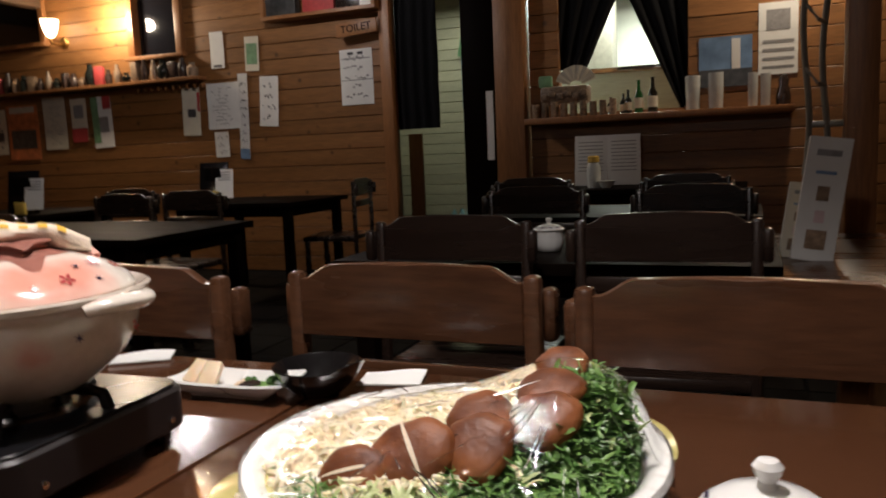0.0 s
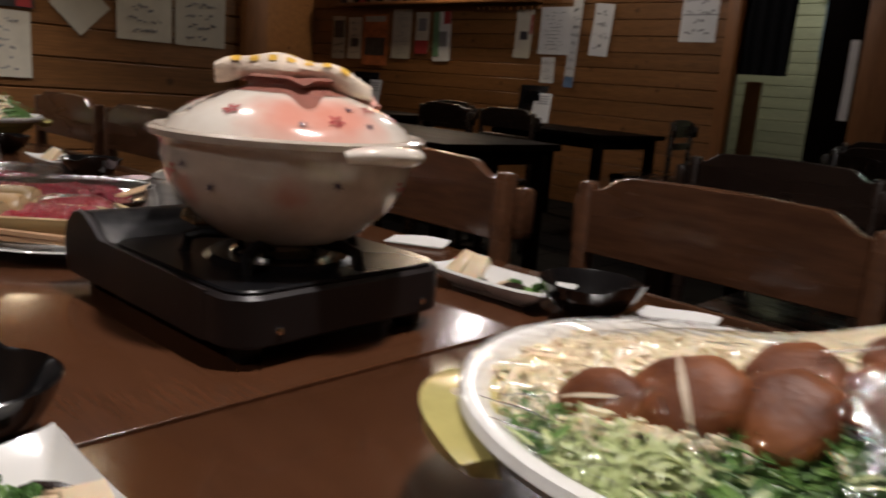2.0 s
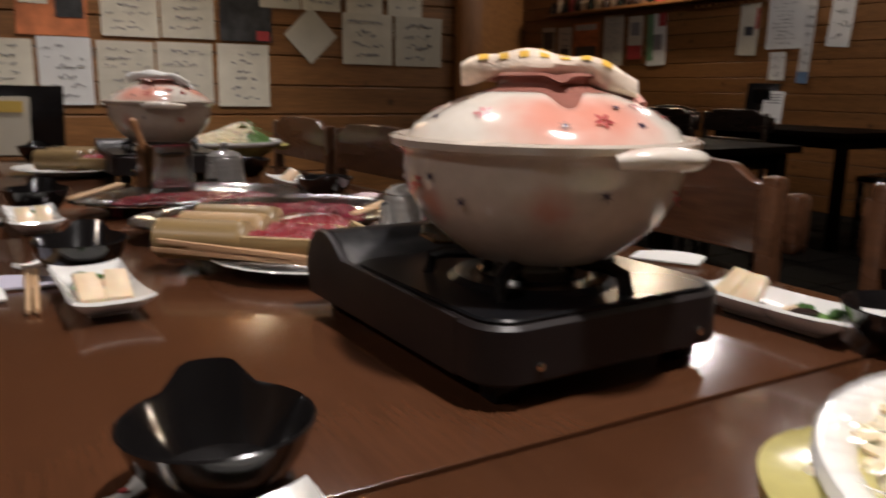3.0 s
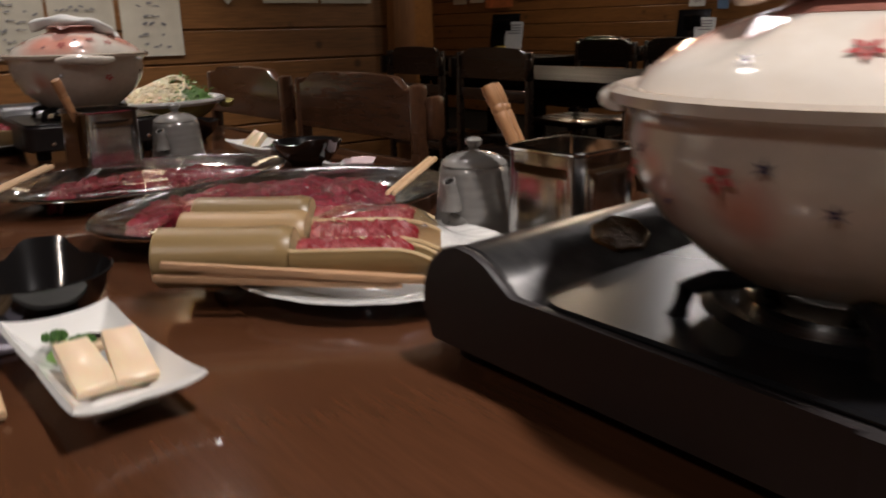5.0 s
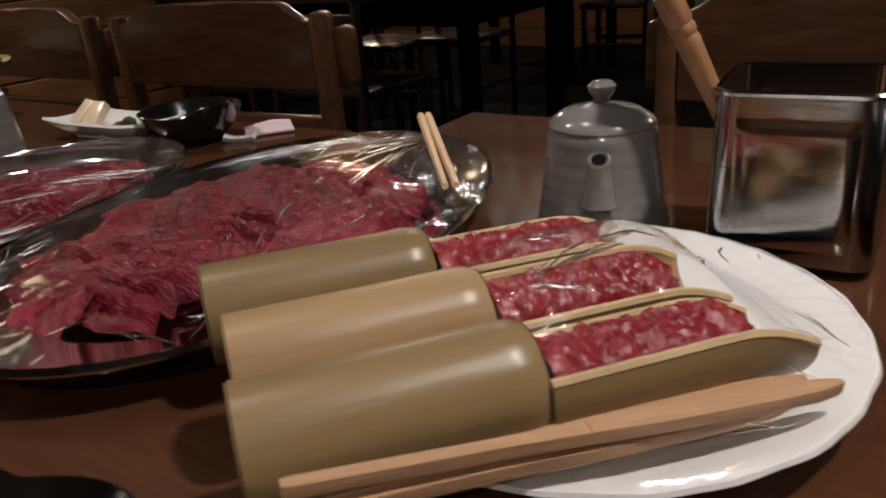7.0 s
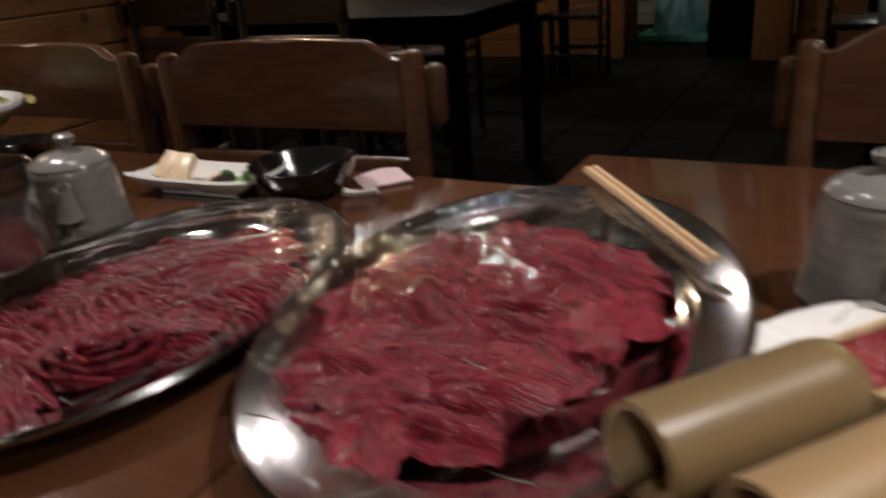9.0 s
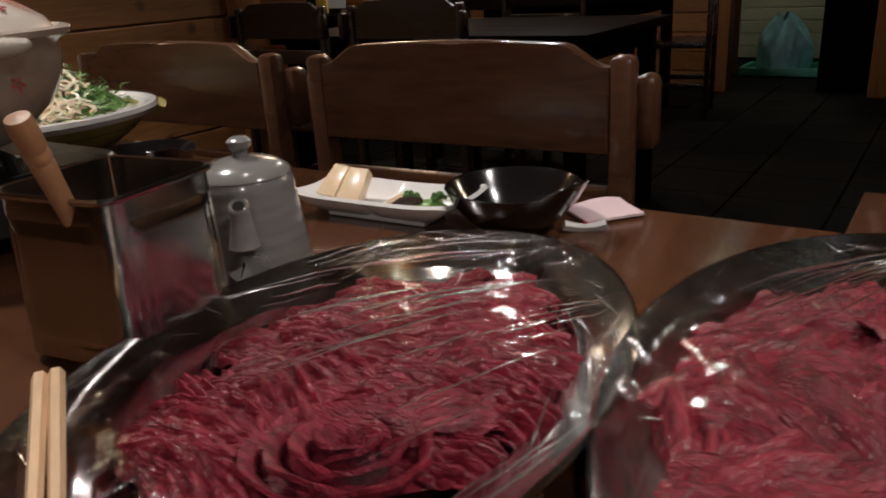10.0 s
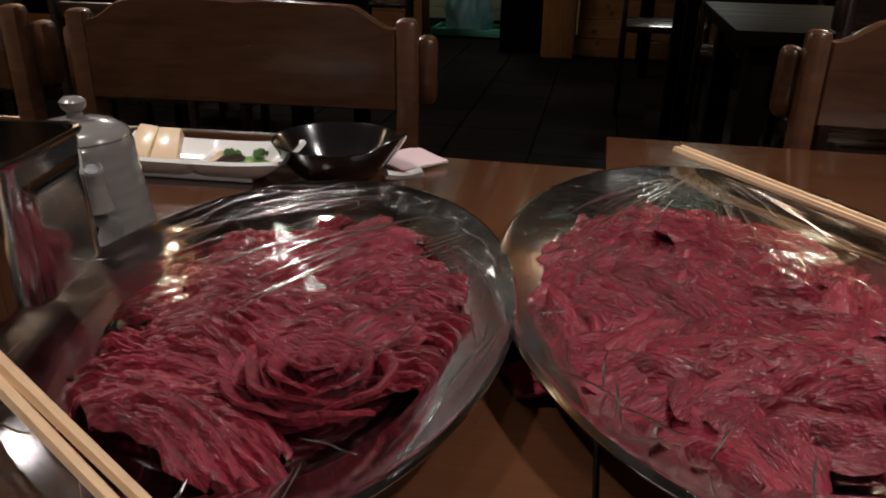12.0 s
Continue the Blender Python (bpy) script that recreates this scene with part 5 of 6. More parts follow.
plate_film = dome_wrap(pose(-0.056, 0.955, TZ), 0.128, 0.128, plate_cover, rim=0.0225, seed=15, skirt=0.019, flare=1.10, focus=((-0.02, -0.05, 0.04), (0.06, 0.05, 0.04)), strong=1.3)
fold_lines(plate_film, plate_cover, inside(fan_lines(0.0, -0.05, 60, 80, 9, (0.0, 0.07), (0.008, 0.04), 21) + fan_lines(0.05, 0.03, 200, 90, 5, (0.0, 0.06), (0.008, 0.04), 22) + rim_lines(0.124, 0.124, 26, (0.03, 0.16), 23), 0.124, 0.124), 24)


def steel_tin(m):
    t = thing("steel_canister", "square polished steel utensil canister", "canister", m, group="steel canisters")

    def ring(h, z, k=6, c=0.014):
        out = []
        for i, (sx, sy) in enumerate(((1, 1), (-1, 1), (-1, -1), (1, -1))):
            for j in range(k + 1):
                a = math.pi / 2 * (i + j / k)
                out.append((sx * (h - c) + c * math.cos(a), sy * (h - c) + c * math.sin(a), z))
        return out
    rows = [(0.036, 0.0), (0.043, 0.002), (0.0470, 0.006), (0.0452, 0.100), (0.0475, 0.101), (0.0482, 0.103), (0.0470, 0.1045), (0.0445, 0.104), (0.0455, 0.008), (0.03, 0.006)]
    V, F = [], []
    n = 28
    for h, z in rows:
        V += ring(h, z)
    for j in range(len(rows) - 1):
        for i in range(n):
            a, b = j * n + i, j * n + (i + 1) % n
            F.append((a, b, b + n, a + n))
    F.append(tuple(range(n - 1, -1, -1)))
    F.append(tuple((len(rows) - 1) * n + i for i in range(n)))
    part("body", (V, F), M_STEEL, t)
    for a in range(4):
        def fn(u, v):
            x, z = (u - 0.5) * 0.064, (v - 0.5) * 0.074
            e = max(abs(u - 0.5), abs(v - 0.5)) * 2
            s = min(1, max(0, (1 - e) / 0.16))
            return x, -0.0462 + 0.0014 * (v - 0.5) - 0.0018 * s * s * (3 - 2 * s), 0.052 + z
        part("pressed_panel", moved(sheet(fn, 17, 17), pose(0, 0, 0, 0, 0, 90 * a)), M_STEEL, t)
    return t


first_tin = steel_tin(pose(0.010, 1.136, TZ, 0, 0, 4) @ Matrix.Diagonal((1.0, 0.97, 1.03, 1)))
copy_thing(first_tin, pose(-0.757, 0.906, TZ, 0, 0, 9))


def ladle(m):
    t = thing("wooden_pestle", "wooden-handled ladle standing in the canister", "utensil", m, group="canister utensils")
    part("handle", lathe([(0.0052, 0.0), (0.0052, 0.075), (0.0062, 0.118), (0.0066, 0.126), (0.0058, 0.128), (0.0068, 0.130), (0.0068, 0.133), (0.0060, 0.135), (0.0070, 0.137), (0.0072, 0.150), (0.0064, 0.155), (0.0, 0.156)], 16), M_HANDLE, t)
    return t


ladle(lie((0.000, 1.130, 0.733), (-0.066, 1.096, 0.884)) @ pose(0, 0, 0, 0, 90, 0) @ Matrix.Scale(1.06, 4))
ladle(lie((-0.005, 1.143, 0.733), (-0.072, 1.108, 0.883)) @ pose(0, 0, 0, 0, 90, 0) @ Matrix.Scale(1.06, 4))
ladle(lie((-0.755, 0.900, 0.733), (-0.725, 0.848, 0.868)) @ pose(0, 0, 0, 0, 90, 0))


def sauce_pot(m):
    t = thing("sauce_pot", "small grey brushed-glaze sauce pot with a lid", "teapot", m, group="sauce pots")
    part("body", lathe([(0.0, 0.002), (0.042, 0.0), (0.0465, 0.004)] + [(0.0462 - 0.0088 * (k / 20) ** 0.75 + 0.00035 * math.sin(k * 2.1), 0.008 + 0.066 * k / 20) for k in range(21)] + [(0.035, 0.0775), (0.033, 0.0765)], 40, wob=lambda a, r: 1 + 0.006 * math.sin(6 * a)), M_GREYGLAZE, t)
    part("lid", lathe([(0.0355, 0.0765), (0.0365, 0.078), (0.035, 0.081), (0.026, 0.087), (0.012, 0.0905), (0.006, 0.092), (0.0055, 0.095), (0.009, 0.099), (0.0095, 0.103), (0.006, 0.106), (0.0, 0.1065)], 36), M_GREYGLAZE, t)
    sp = [(0.032, 0, 0.010), (0.047, 0, 0.020), (0.0495, 0, 0.036), (0.0480, 0, 0.052), (0.0525, 0, 0.066)]
    part("spout", tube(sp, 0.01, 16, radii=[0.017, 0.0155, 0.0118, 0.0085, 0.0070], caps=False), M_GREYGLAZE, t)
    # solid black plug that stands in for the shade inside the spout
    part("spout_hole", tube([(0.0522, 0, 0.0655), (0.0530, 0, 0.0667)], 0.0050, 14), M_BLACKLAQ, t)
    part("spout_ring", moved(([(0.0061 * math.cos(a) * (1 + 0.24 * math.cos(b)), 0.0061 * math.sin(a) * (1 + 0.24 * math.cos(b)), 0.0015 * math.sin(b)) for a in [k * 6.2832 / 16 for k in range(16)] for b in [q * 1.5708 for q in range(4)]],
                              [(k * 4 + q, ((k + 1) % 16) * 4 + q, ((k + 1) % 16) * 4 + (q + 1) % 4, k * 4 + (q + 1) % 4) for k in range(16) for q in range(4)]), pose(0.0532, 0, 0.0668, 0, 34, 0)), M_GREYGLAZE, t)
    return t


first_sauce = sauce_pot(pose(-0.112, 1.118, TZ, 0, 0, -69) @ Matrix.Scale(0.98, 4))
copy_thing(first_sauce, pose(-0.780, 1.030, TZ, 0, 0, -48))


def tonsui(m):
    """A small bowl with one upturned lug along -x."""
    t = thing("black_bowl", "glossy black lacquer bowl with an upturned lug", "bowl", m, group="black bowls")
    V, F = lathe([(0.0, 0.004), (0.020, 0.003), (0.022, 0.0), (0.027, 0.002), (0.038, 0.015), (0.0475, 0.032), (0.0515, 0.044), (0.053, 0.048), (0.0515, 0.0492), (0.0495, 0.046), (0.0445, 0.032), (0.034, 0.014), (0.0, 0.008)], 56)
    W = []
    for x, y, z in V:
        a = math.atan2(y, -x)
        k = math.exp(-(a / 0.46) ** 6)
        s = min(1, max(0, (z - 0.028) / 0.02))
        W.append((x - 0.010 * k * s, y * (1 - 0.04 * k * s), z + 0.013 * k * s * s))
    part("shell", ([(x, y, z * 0.92) for x, y, z in W], F), M_BLACKLAQ, t)
    return t


first_bowl = tonsui(pose(0.448, 0.708, TZ, 0, 0, -8))
for x, y, r in ((-0.118, 0.692, -15), (-0.644, 1.200, 168), (0.488, 1.305, 168), (-0.62, 0.67, -15), (-1.62, 0.72, 0), (-1.10, 1.17, 160)):
    low = y > 1.1
    copy_thing(first_bowl, pose(x, y, TZ, 0, 0, r) @ Matrix.Diagonal((1.10, 1.10, 0.86, 1) if low else (1, 1, 1, 1)))


DISH = Matrix.Diagonal((1.07, 0.97, 1.1, 1))


def oblong_dish(m):
    d = thing("oblong_dish", "white oblong porcelain side dish with lifted corners", "dish", m, group="oblong dishes")

    def fn(u, v):
        a, b = 2 * u - 1, 2 * v - 1
        e = max(max(0.0, abs(a) - 0.60) / 0.40, max(0.0, abs(b) - 0.45) / 0.55)
        ridge = 0.0065 * math.exp(-(a / 0.055) ** 2) * (1 - e)
        return a * 0.080 * (0.96 + 0.04 * abs(b)), b * 0.037 * (0.94 + 0.06 * abs(a)), 0.006 + 0.0155 * e ** 1.3 + 0.004 * (abs(a) * abs(b)) ** 3 + ridge
    part("dish", sheet(fn, 61, 29, 0.0035), M_WHITE, d)
    part("foot", box(0.10, 0.04, 0.006, 0.002, (0, 0, 0.0032)), M_WHITE, d)
    return d


def radish(m, label="pale translucent slab of simmered radish"):
    V, F = box(0.044, 0.0235, 0.0085, 0.0016, (0, 0, 0))
    V = [(x + 0.05 * y, y * (1 - 4.5 * x), z * (1 + 3 * x)) for x, y, z in V]
    return tagged(part("radish_slab", (V, F), M_RADISH, m=m), label, "radish", group="radish slabs")


def greens(m, seed=0):
    """A limp heap of blanched leaf."""
    o = Vector((seed * 3.7, 1.3, 0))

    def fn(u, v):
        a, d = 6.2832 * u, v
        r = 0.0165 * d * (1 + 0.35 * noise.noise(o + Vector((1.4 * math.cos(a), 1.4 * math.sin(a), 0))))
        return 1.15 * r * math.cos(a), 0.9 * r * math.sin(a), 0.0095 * (1 - d * d) + 0.0042 * noise.noise(o + Vector((160 * r * math.cos(a), 160 * r * math.sin(a), 1))) * (1 - 0.6 * d)
    return tagged(part("blanched_leaf", sheet(fn, 36, 12), M_LEAFMID, m=m), "bright green blanched leaves heaped on the dish", "vegetable", group="blanched greens")


def pickle(m, material, label, k):
    G = tube([(-0.013, 0, 0.0), (-0.004, 0.0012, 0.0022), (0.005, -0.0006, 0.0018), (0.013, 0.001, 0.0)], 0.0032, 8, radii=[0.0022, 0.0034, 0.0036, 0.0026])
    return tagged(part("pickle_strip", G, material, m=m), label, "pickle", group="pickle strips")


def floret(m, seed=0):
    t = thing("broccoli_floret", "bright green broccoli floret on the dish", "broccoli", m, group="broccoli florets")
    r = random.Random(seed)
    part("stalk", tube([(0, 0, 0), (0.002, 0, 0.012)], 0.004, 8), M_LEAFPALE, t)
    balls = []
    for k in range(16):
        a, d = r.uniform(0, 6.28), 0.009 * math.sqrt(r.random())
        s = r.uniform(0.0025, 0.0045)
        V, F = lathe([(0.05, -1), (0.7, -0.7), (1, 0), (0.7, 0.7), (0.05, 1)], 8)
        balls.append(([(x * s + d * math.cos(a), y * s + d * math.sin(a), z * s + 0.014 + 0.004 * r.random() - 30 * d * d) for x, y, z in V], F))
    tagged(part("crown", join(*balls), M_BROCCOLI, t), kind="")
    return t


def dressed_dish(x, y, rot, flip=1, seed=0, across=False):
    m = pose(x, y, TZ, 0, 0, rot)
    if seed == 0:
        global first_dish
        first_dish = oblong_dish(m @ DISH)
    else:
        copy_thing(first_dish, m)
    if across:
        radish(m @ pose(-0.058, 0.003, 0.0255, 0, 0, 80) @ pose(0, 0, 0, 0, -40, 0) @ Matrix.Diagonal((0.8, 1, 1.3, 1)))
        radish(m @ pose(-0.034, 0.001, 0.0245, 0, 0, 96) @ pose(0, 0, 0, 0, -40, 0) @ Matrix.Diagonal((0.8, 1, 1.3, 1)))
    else:
        radish(m @ pose(-0.021 * flip, 0.0125, 0.0225, 0, 0, 4) @ pose(0, 0, 0, 0, -24, 0))
        radish(m @ pose(-0.024 * flip, -0.0130, 0.0235, 0, 0, -5) @ pose(0, 0, 0, 0, -26, 0))
    greens(m @ pose(0.043 * flip, 0.006, 0.0085), seed)
    floret(m @ pose(0.052 * flip, 0.010, 0.010, 0, 0, 0) @ Matrix.Scale(0.7, 4), seed)
    floret(m @ pose(0.027 * flip, 0.000, 0.009, 0, 0, 40) @ Matrix.Scale(0.8, 4), seed + 50)
    for q, (px, py, r) in enumerate(((0.018, -0.008, 70), (0.023, -0.014, 40), (0.016, 0.004, 100))):
        pickle(m @ pose(px * flip, py, 0.016, 0, 0, r), M_STEM, "pale strip of simmered mushroom stem", q)
    pickle(m @ pose(0.030 * flip, -0.011, 0.017, 0, 0, 55) @ Matrix.Scale(1.15, 4), M_DARKTHING, "dark slice of simmered mushroom cap", 3)


dressed_dish(0.381, 1.272, 2, 1, 0, True)
dressed_dish(0.0155, 0.696, 183, 1, 2)
dressed_dish(-0.768, 1.182, 3, 1, 4, True)
dressed_dish(0.588, 0.706, 182, 1, 6)
dressed_dish(-0.475, 0.657, 182, 1, 8)


def sugar_pot(m):
    t = thing("sugar_pot", "white porcelain sugar pot with a domed lid", "jar", m, group="sugar pots")
    part("body", lathe([(0.0, 0.003), (0.026, 0.003), (0.028, 0.0), (0.031, 0.002), (0.037, 0.018), (0.0385, 0.036), (0.036, 0.054), (0.037, 0.060), (0.035, 0.061), (0.0, 0.058)], 40, wob=lambda a, r: 1 + 0.012 * math.sin(12 * a)), M_WHITE, t)
    part("lid", lathe([(0.039, 0.060), (0.0405, 0.062), (0.038, 0.066), (0.028, 0.073), (0.014, 0.0775), (0.006, 0.079), (0.005, 0.083), (0.008, 0.088), (0.009, 0.092), (0.006, 0.096), (0.0, 0.097)], 40), M_WHITE, t)
    for k in range(10):
        a = k * 0.628
        part("painted_band", moved(sheet(lambda u, v: ((v - 0.5) * 0.003, (u - 0.5) * 0.011, 0.0006), 4, 2), pose(0.0335 * math.cos(a), 0.0335 * math.sin(a), 0.0700, 0, 0, math.degrees(a)) @ pose(0, 0, 0, 0, 34, 0)), M_STAMEN, t)
    return t


first_sugar = sugar_pot(pose(1.012, 0.974, TZ) @ Matrix.Diagonal((1.07, 1.07, 1.06, 1)))
copy_thing(first_sugar, pose(0.462, 2.66, TZ) @ Matrix.Diagonal((1.06, 1.06, 0.95, 1)))


def napkin(m, material, sx=0.055, sy=0.045):
    r = random.Random(int(abs(m.translation.x) * 1000))
    p = r.uniform(0, 6)
    return tagged(part("paper_napkin", sheet(lambda u, v: ((u - 0.5) * sx, (v - 0.5) * sy, 0.004 + 0.0025 * math.sin(4 * u + p) * v + 0.002 * v * v), 10, 8, 0.0022), material, m=m), "folded paper napkin lying on the table", "napkin", group="napkins")


napkin(pose(-0.588, 1.262, TZ, 0, 0, 50), M_PINK)
napkin(pose(0.560, 1.374, TZ, 0, 0, 12), M_WHITEPAPER, 0.085, 0.055)
napkin(pose(0.125, 1.385, TZ, 0, 0, 30), M_WHITEPAPER, 0.09, 0.05)
napkin(pose(-0.100, 0.632, TZ, 0, 0, 85), M_LILAC, 0.065, 0.045)
napkin(pose(-0.055, 0.596, TZ, 0, 0, 5), M_WHITEPAPER, 0.06, 0.03)
splayed(lie((-0.13, 0.640, TZ + 0.009), (0.035, 0.634, TZ + 0.005)), 0.165)
napkin(pose(-0.705, 1.245, TZ, 0, 0, 0), M_WHITEPAPER, 0.06, 0.03)
napkin(pose(-0.56, 0.60, TZ, 0, 0, 0), M_WHITEPAPER, 0.06, 0.035)


def rest(m):
    V, F = sheet(lambda u, v: ((u - 0.5) * 0.030, (v - 0.5) * 0.012 * (0.75 + 0.5 * (2 * abs(u - 0.5)) ** 2), 0.004 + 0.003 * (2 * abs(u - 0.5)) ** 2 + 0.002 * math.sin(math.pi * v)), 15, 7, 0.005)
    t = thing("chopstick_rest", "white porcelain chopstick rest with a red dot", "chopstick rest", m, group="chopstick rests")
    part("rest", (V, F), M_WHITE, t)
    part("painted_dot", lathe([(0.0022, 0.0), (0.0022, 0.0006), (0.0, 0.0007)], 10), M_RED, t, m=Matrix.Translation((0.0, 0, 0.0062)))
    return t


first_rest = rest(pose(0.434, 0.660, TZ, 0, 0, -55) @ Matrix.Scale(1.1, 4))
copy_thing(first_rest, pose(-0.190, 0.640, TZ, 0, 0, -55))
copy_thing(first_rest, pose(-0.585, 1.214, TZ, 0, 0, 30))
copy_thing(first_plate, pose(-1.24, 0.775, TZ))
for k in range(3):
    copy_thing(tube1, pose(-1.22 - 0.045 * k, 0.70 + 0.03 * k, BZ, 0, 0, 60))

# ---- papers, cards and shelf goods of the room ----


def bars(parent, x0, x1, z0, z1, rows, material, y=-0.0042, ragged=0.35, seed=0, thick=0.45):
    """Rows of unreadable writing as plain bars, on a sheet that faces -y."""
    r = random.Random(seed)
    G = []
    h = (z1 - z0) / rows
    for k in range(rows):
        x = x0 + (x1 - x0) * ragged * r.random()
        while x < x1 - (x1 - x0) * ragged * r.random():
            w = (x1 - x0) * r.uniform(0.04, 0.12)
            if r.random() < 0.75:
                G.append(moved(box(w, 0.0006, h * thick * r.uniform(0.25, 0.6), 0), pose(x + w / 2, y, z1 - h * (k + 0.5) + r.uniform(-0.2, 0.2) * h, 0, r.uniform(-35, 35) if h > 0.025 else 0)))
            x += w * 1.25
    if not G:
        return
    tagged(part("writing", join(*G), material, parent, smooth=0), kind="stuff")


def sheet_paper(name, label, m, w, h, material=None, rows=0, ink=None, extra=(), category="poster", curl=0.004, seed=0):
    """A hung sheet, w by h, facing -y with its centre at m; extra: (x0, x1, z0, z1, material) printed fields as parts of the sheet."""
    t = thing(name, label, category, m)
    part("paper", moved(sheet(lambda u, v: ((u - 0.5) * w, -curl * (2 * abs(v - 0.5)) ** 3 - 0.002, (v - 0.5) * h), 6, 8, 0.0012), Matrix()), material or M_PAPER, t)
    for k, (x0, x1, z0, z1, mt) in enumerate(extra):
        part("print", box((x1 - x0) * w, 0.0006, (z1 - z0) * h, 0, ((x0 + x1 - 1) / 2 * w, -0.0036 - 0.0003 * k - curl * 0.8 * max(abs(2 * z0 - 1), abs(2 * z1 - 1)) ** 3, ((z0 + z1 - 1) / 2) * h)), mt, t, smooth=0)
    if rows:
        bars(t, -w * 0.4, w * 0.4, -h * 0.42, h * 0.42, rows, ink or M_GREYINK, y=-0.0046 - curl * 0.5, seed=seed)
    return t


def north(x, z, r=0):
    return pose(x, BACK - 0.004, z, 0, r, 0)


sheet_paper("calendar", "white wall calendar of one month", north(-2.082, 1.678, 0), 0.307, 0.464, M_WHITEPAPER, 5, M_GREYINK, ((0.25, 0.42, 0.90, 0.95, M_INK), (0.55, 0.72, 0.90, 0.95, M_INK), (0.06, 0.94, 0.82, 0.84, M_GREYINK), (0.0, 1.0, 0.44, 0.455, M_GREYINK)), "calendar", seed=1)
sheet_paper("poster", "white notice with small print", north(-3.466, 1.521), 0.356, 0.418, M_WHITEPAPER, 11, M_GREYINK, seed=2)
sheet_paper("poster", "tall narrow white strip with writing", north(-3.252, 1.413, 2), 0.101, 0.766, M_WHITEPAPER, 9, M_INK, ((0, 1, 0.0, 0.12, M_BLUE),), seed=3)
sheet_paper("poster", "white page of calligraphy hung aslant", north(-2.973, 1.532, 4), 0.195, 0.441, M_WHITEPAPER, 4, M_INK, seed=4)
sheet_paper("poster", "pale card with a green field", north(-3.121, 1.959, 2), 0.148, 0.302, M_PAPER, 0, None, ((0.12, 0.88, 0.2, 0.8, M_GREEN),), seed=5)
sheet_paper("poster", "white card with a dark foot", north(-3.492, 2.023, 0), 0.148, 0.325, M_WHITEPAPER, 0, None, ((0.2, 0.8, 0.03, 0.09, M_INK),), seed=6)
sheet_paper("poster", "old picture sheet with a dark figure", north(-3.833, 1.491, 2), 0.202, 0.441, M_PAPER, 0, None, ((0.3, 0.75, 0.38, 0.55, M_INK), (0.85, 1.0, 0.5, 0.9, M_RED)), seed=7)
sheet_paper("poster", "small note below the notice", north(-3.512, 1.172, 0), 0.154, 0.232, M_WHITEPAPER, 3, M_GREYINK, seed=8)
sheet_paper("poster", "dark red poster with a plate of meat", north(-5.994, 1.401, 0), 0.436, 0.557, M_ORANGE, 0, None, ((0.1, 0.9, 0.86, 0.97, M_PAPER), (0.1, 0.9, 0.2, 0.55, M_PHOTO)), seed=9)
sheet_paper("poster", "pale leaflet full of small print", north(-5.547, 1.472, 0), 0.302, 0.522, M_PAPER, 14, M_GREYINK, seed=10)
sheet_paper("poster", "leaflet with a pink lower half", north(-5.221, 1.485, 0), 0.205, 0.429, M_PAPER, 0, None, ((0, 1, 0.0, 0.32, M_RED), (0.2, 0.8, 0.55, 0.85, M_GREYINK)), seed=11)
sheet_paper("poster", "green and red picture leaflet", north(-4.921, 1.452, -2), 0.252, 0.499, M_WHITEPAPER, 0, None, ((0.0, 0.35, 0.1, 1.0, M_GREEN), (0.6, 1.0, 0.75, 1.0, M_RED), (0.3, 0.8, 0.3, 0.6, M_GREYINK)), seed=12)
sheet_paper("poster", "pale folded menu leaflet sheet", north(-6.357, 1.418, 0), 0.243, 0.464, M_PAPER, 6, M_INK, ((0.2, 0.8, 0.3, 0.5, M_PHOTO),), seed=13)
sheet_paper("poster", "leaflet with small dark photographs", north(-6.661, 1.421, 0), 0.243, 0.487, M_PAPER, 5, M_INK, ((0.1, 0.9, 0.5, 0.9, M_PHOTO),), seed=14)
sheet_paper("calendar", "wall calendar with a drawing on top", north(1.192, 1.697, 0), 0.251, 0.487, M_WHITEPAPER, 0, M_GREYINK, ((0.2, 0.8, 0.62, 0.9, M_GREYINK), (0.1, 0.9, 0.08, 0.12, M_GREYINK), (0.1, 0.9, 0.2, 0.24, M_GREYINK), (0.1, 0.9, 0.32, 0.36, M_GREYINK), (0.1, 0.9, 0.44, 0.48, M_GREYINK)), "calendar", seed=15)
sheet_paper("poster", "blue mountain picture poster", north(0.849, 1.565, 0), 0.355, 0.348, M_BLUE, 0, None, ((0.0, 1.0, 0.0, 0.35, M_PHOTO), (0.62, 0.78, 0.3, 0.95, M_WHITEPAPER)), seed=16)
sheet_paper("poster", "white strip on the passage post", pose(-0.927, BACK + 0.046, 1.210), 0.058, 0.55, M_WHITEPAPER, 0, seed=17)

# toilet sign
sign = thing("toilet_sign", "carved wooden toilet sign board", "sign", pose(-2.003, BACK - 0.12, 2.060, 0, -4, 0) @ Matrix.Scale(1.15, 4))
part("board", box(0.33, 0.02, 0.10, 0.006), M_POST, sign)
curve = bpy.data.curves.new("letters", "FONT")
curve.body, curve.size, curve.extrude, curve.align_x, curve.align_y = "TOILET", 0.075, 0.002, "CENTER", "CENTER"
letters = new("lettering", curve)
letters.matrix_basis = pose(0, -0.0125, 0, 90)
letters.parent = sign
curve.materials.append(M_DARKTABLE)
tagged(part("door_board", box(0.12, 0.03, 1.05, 0.004), M_POST, m=pose(-1.950, 7.280, 0.60) @ Matrix.Diagonal((1.17, 1, 1.14, 1))), "narrow pine board in the passage", "board")

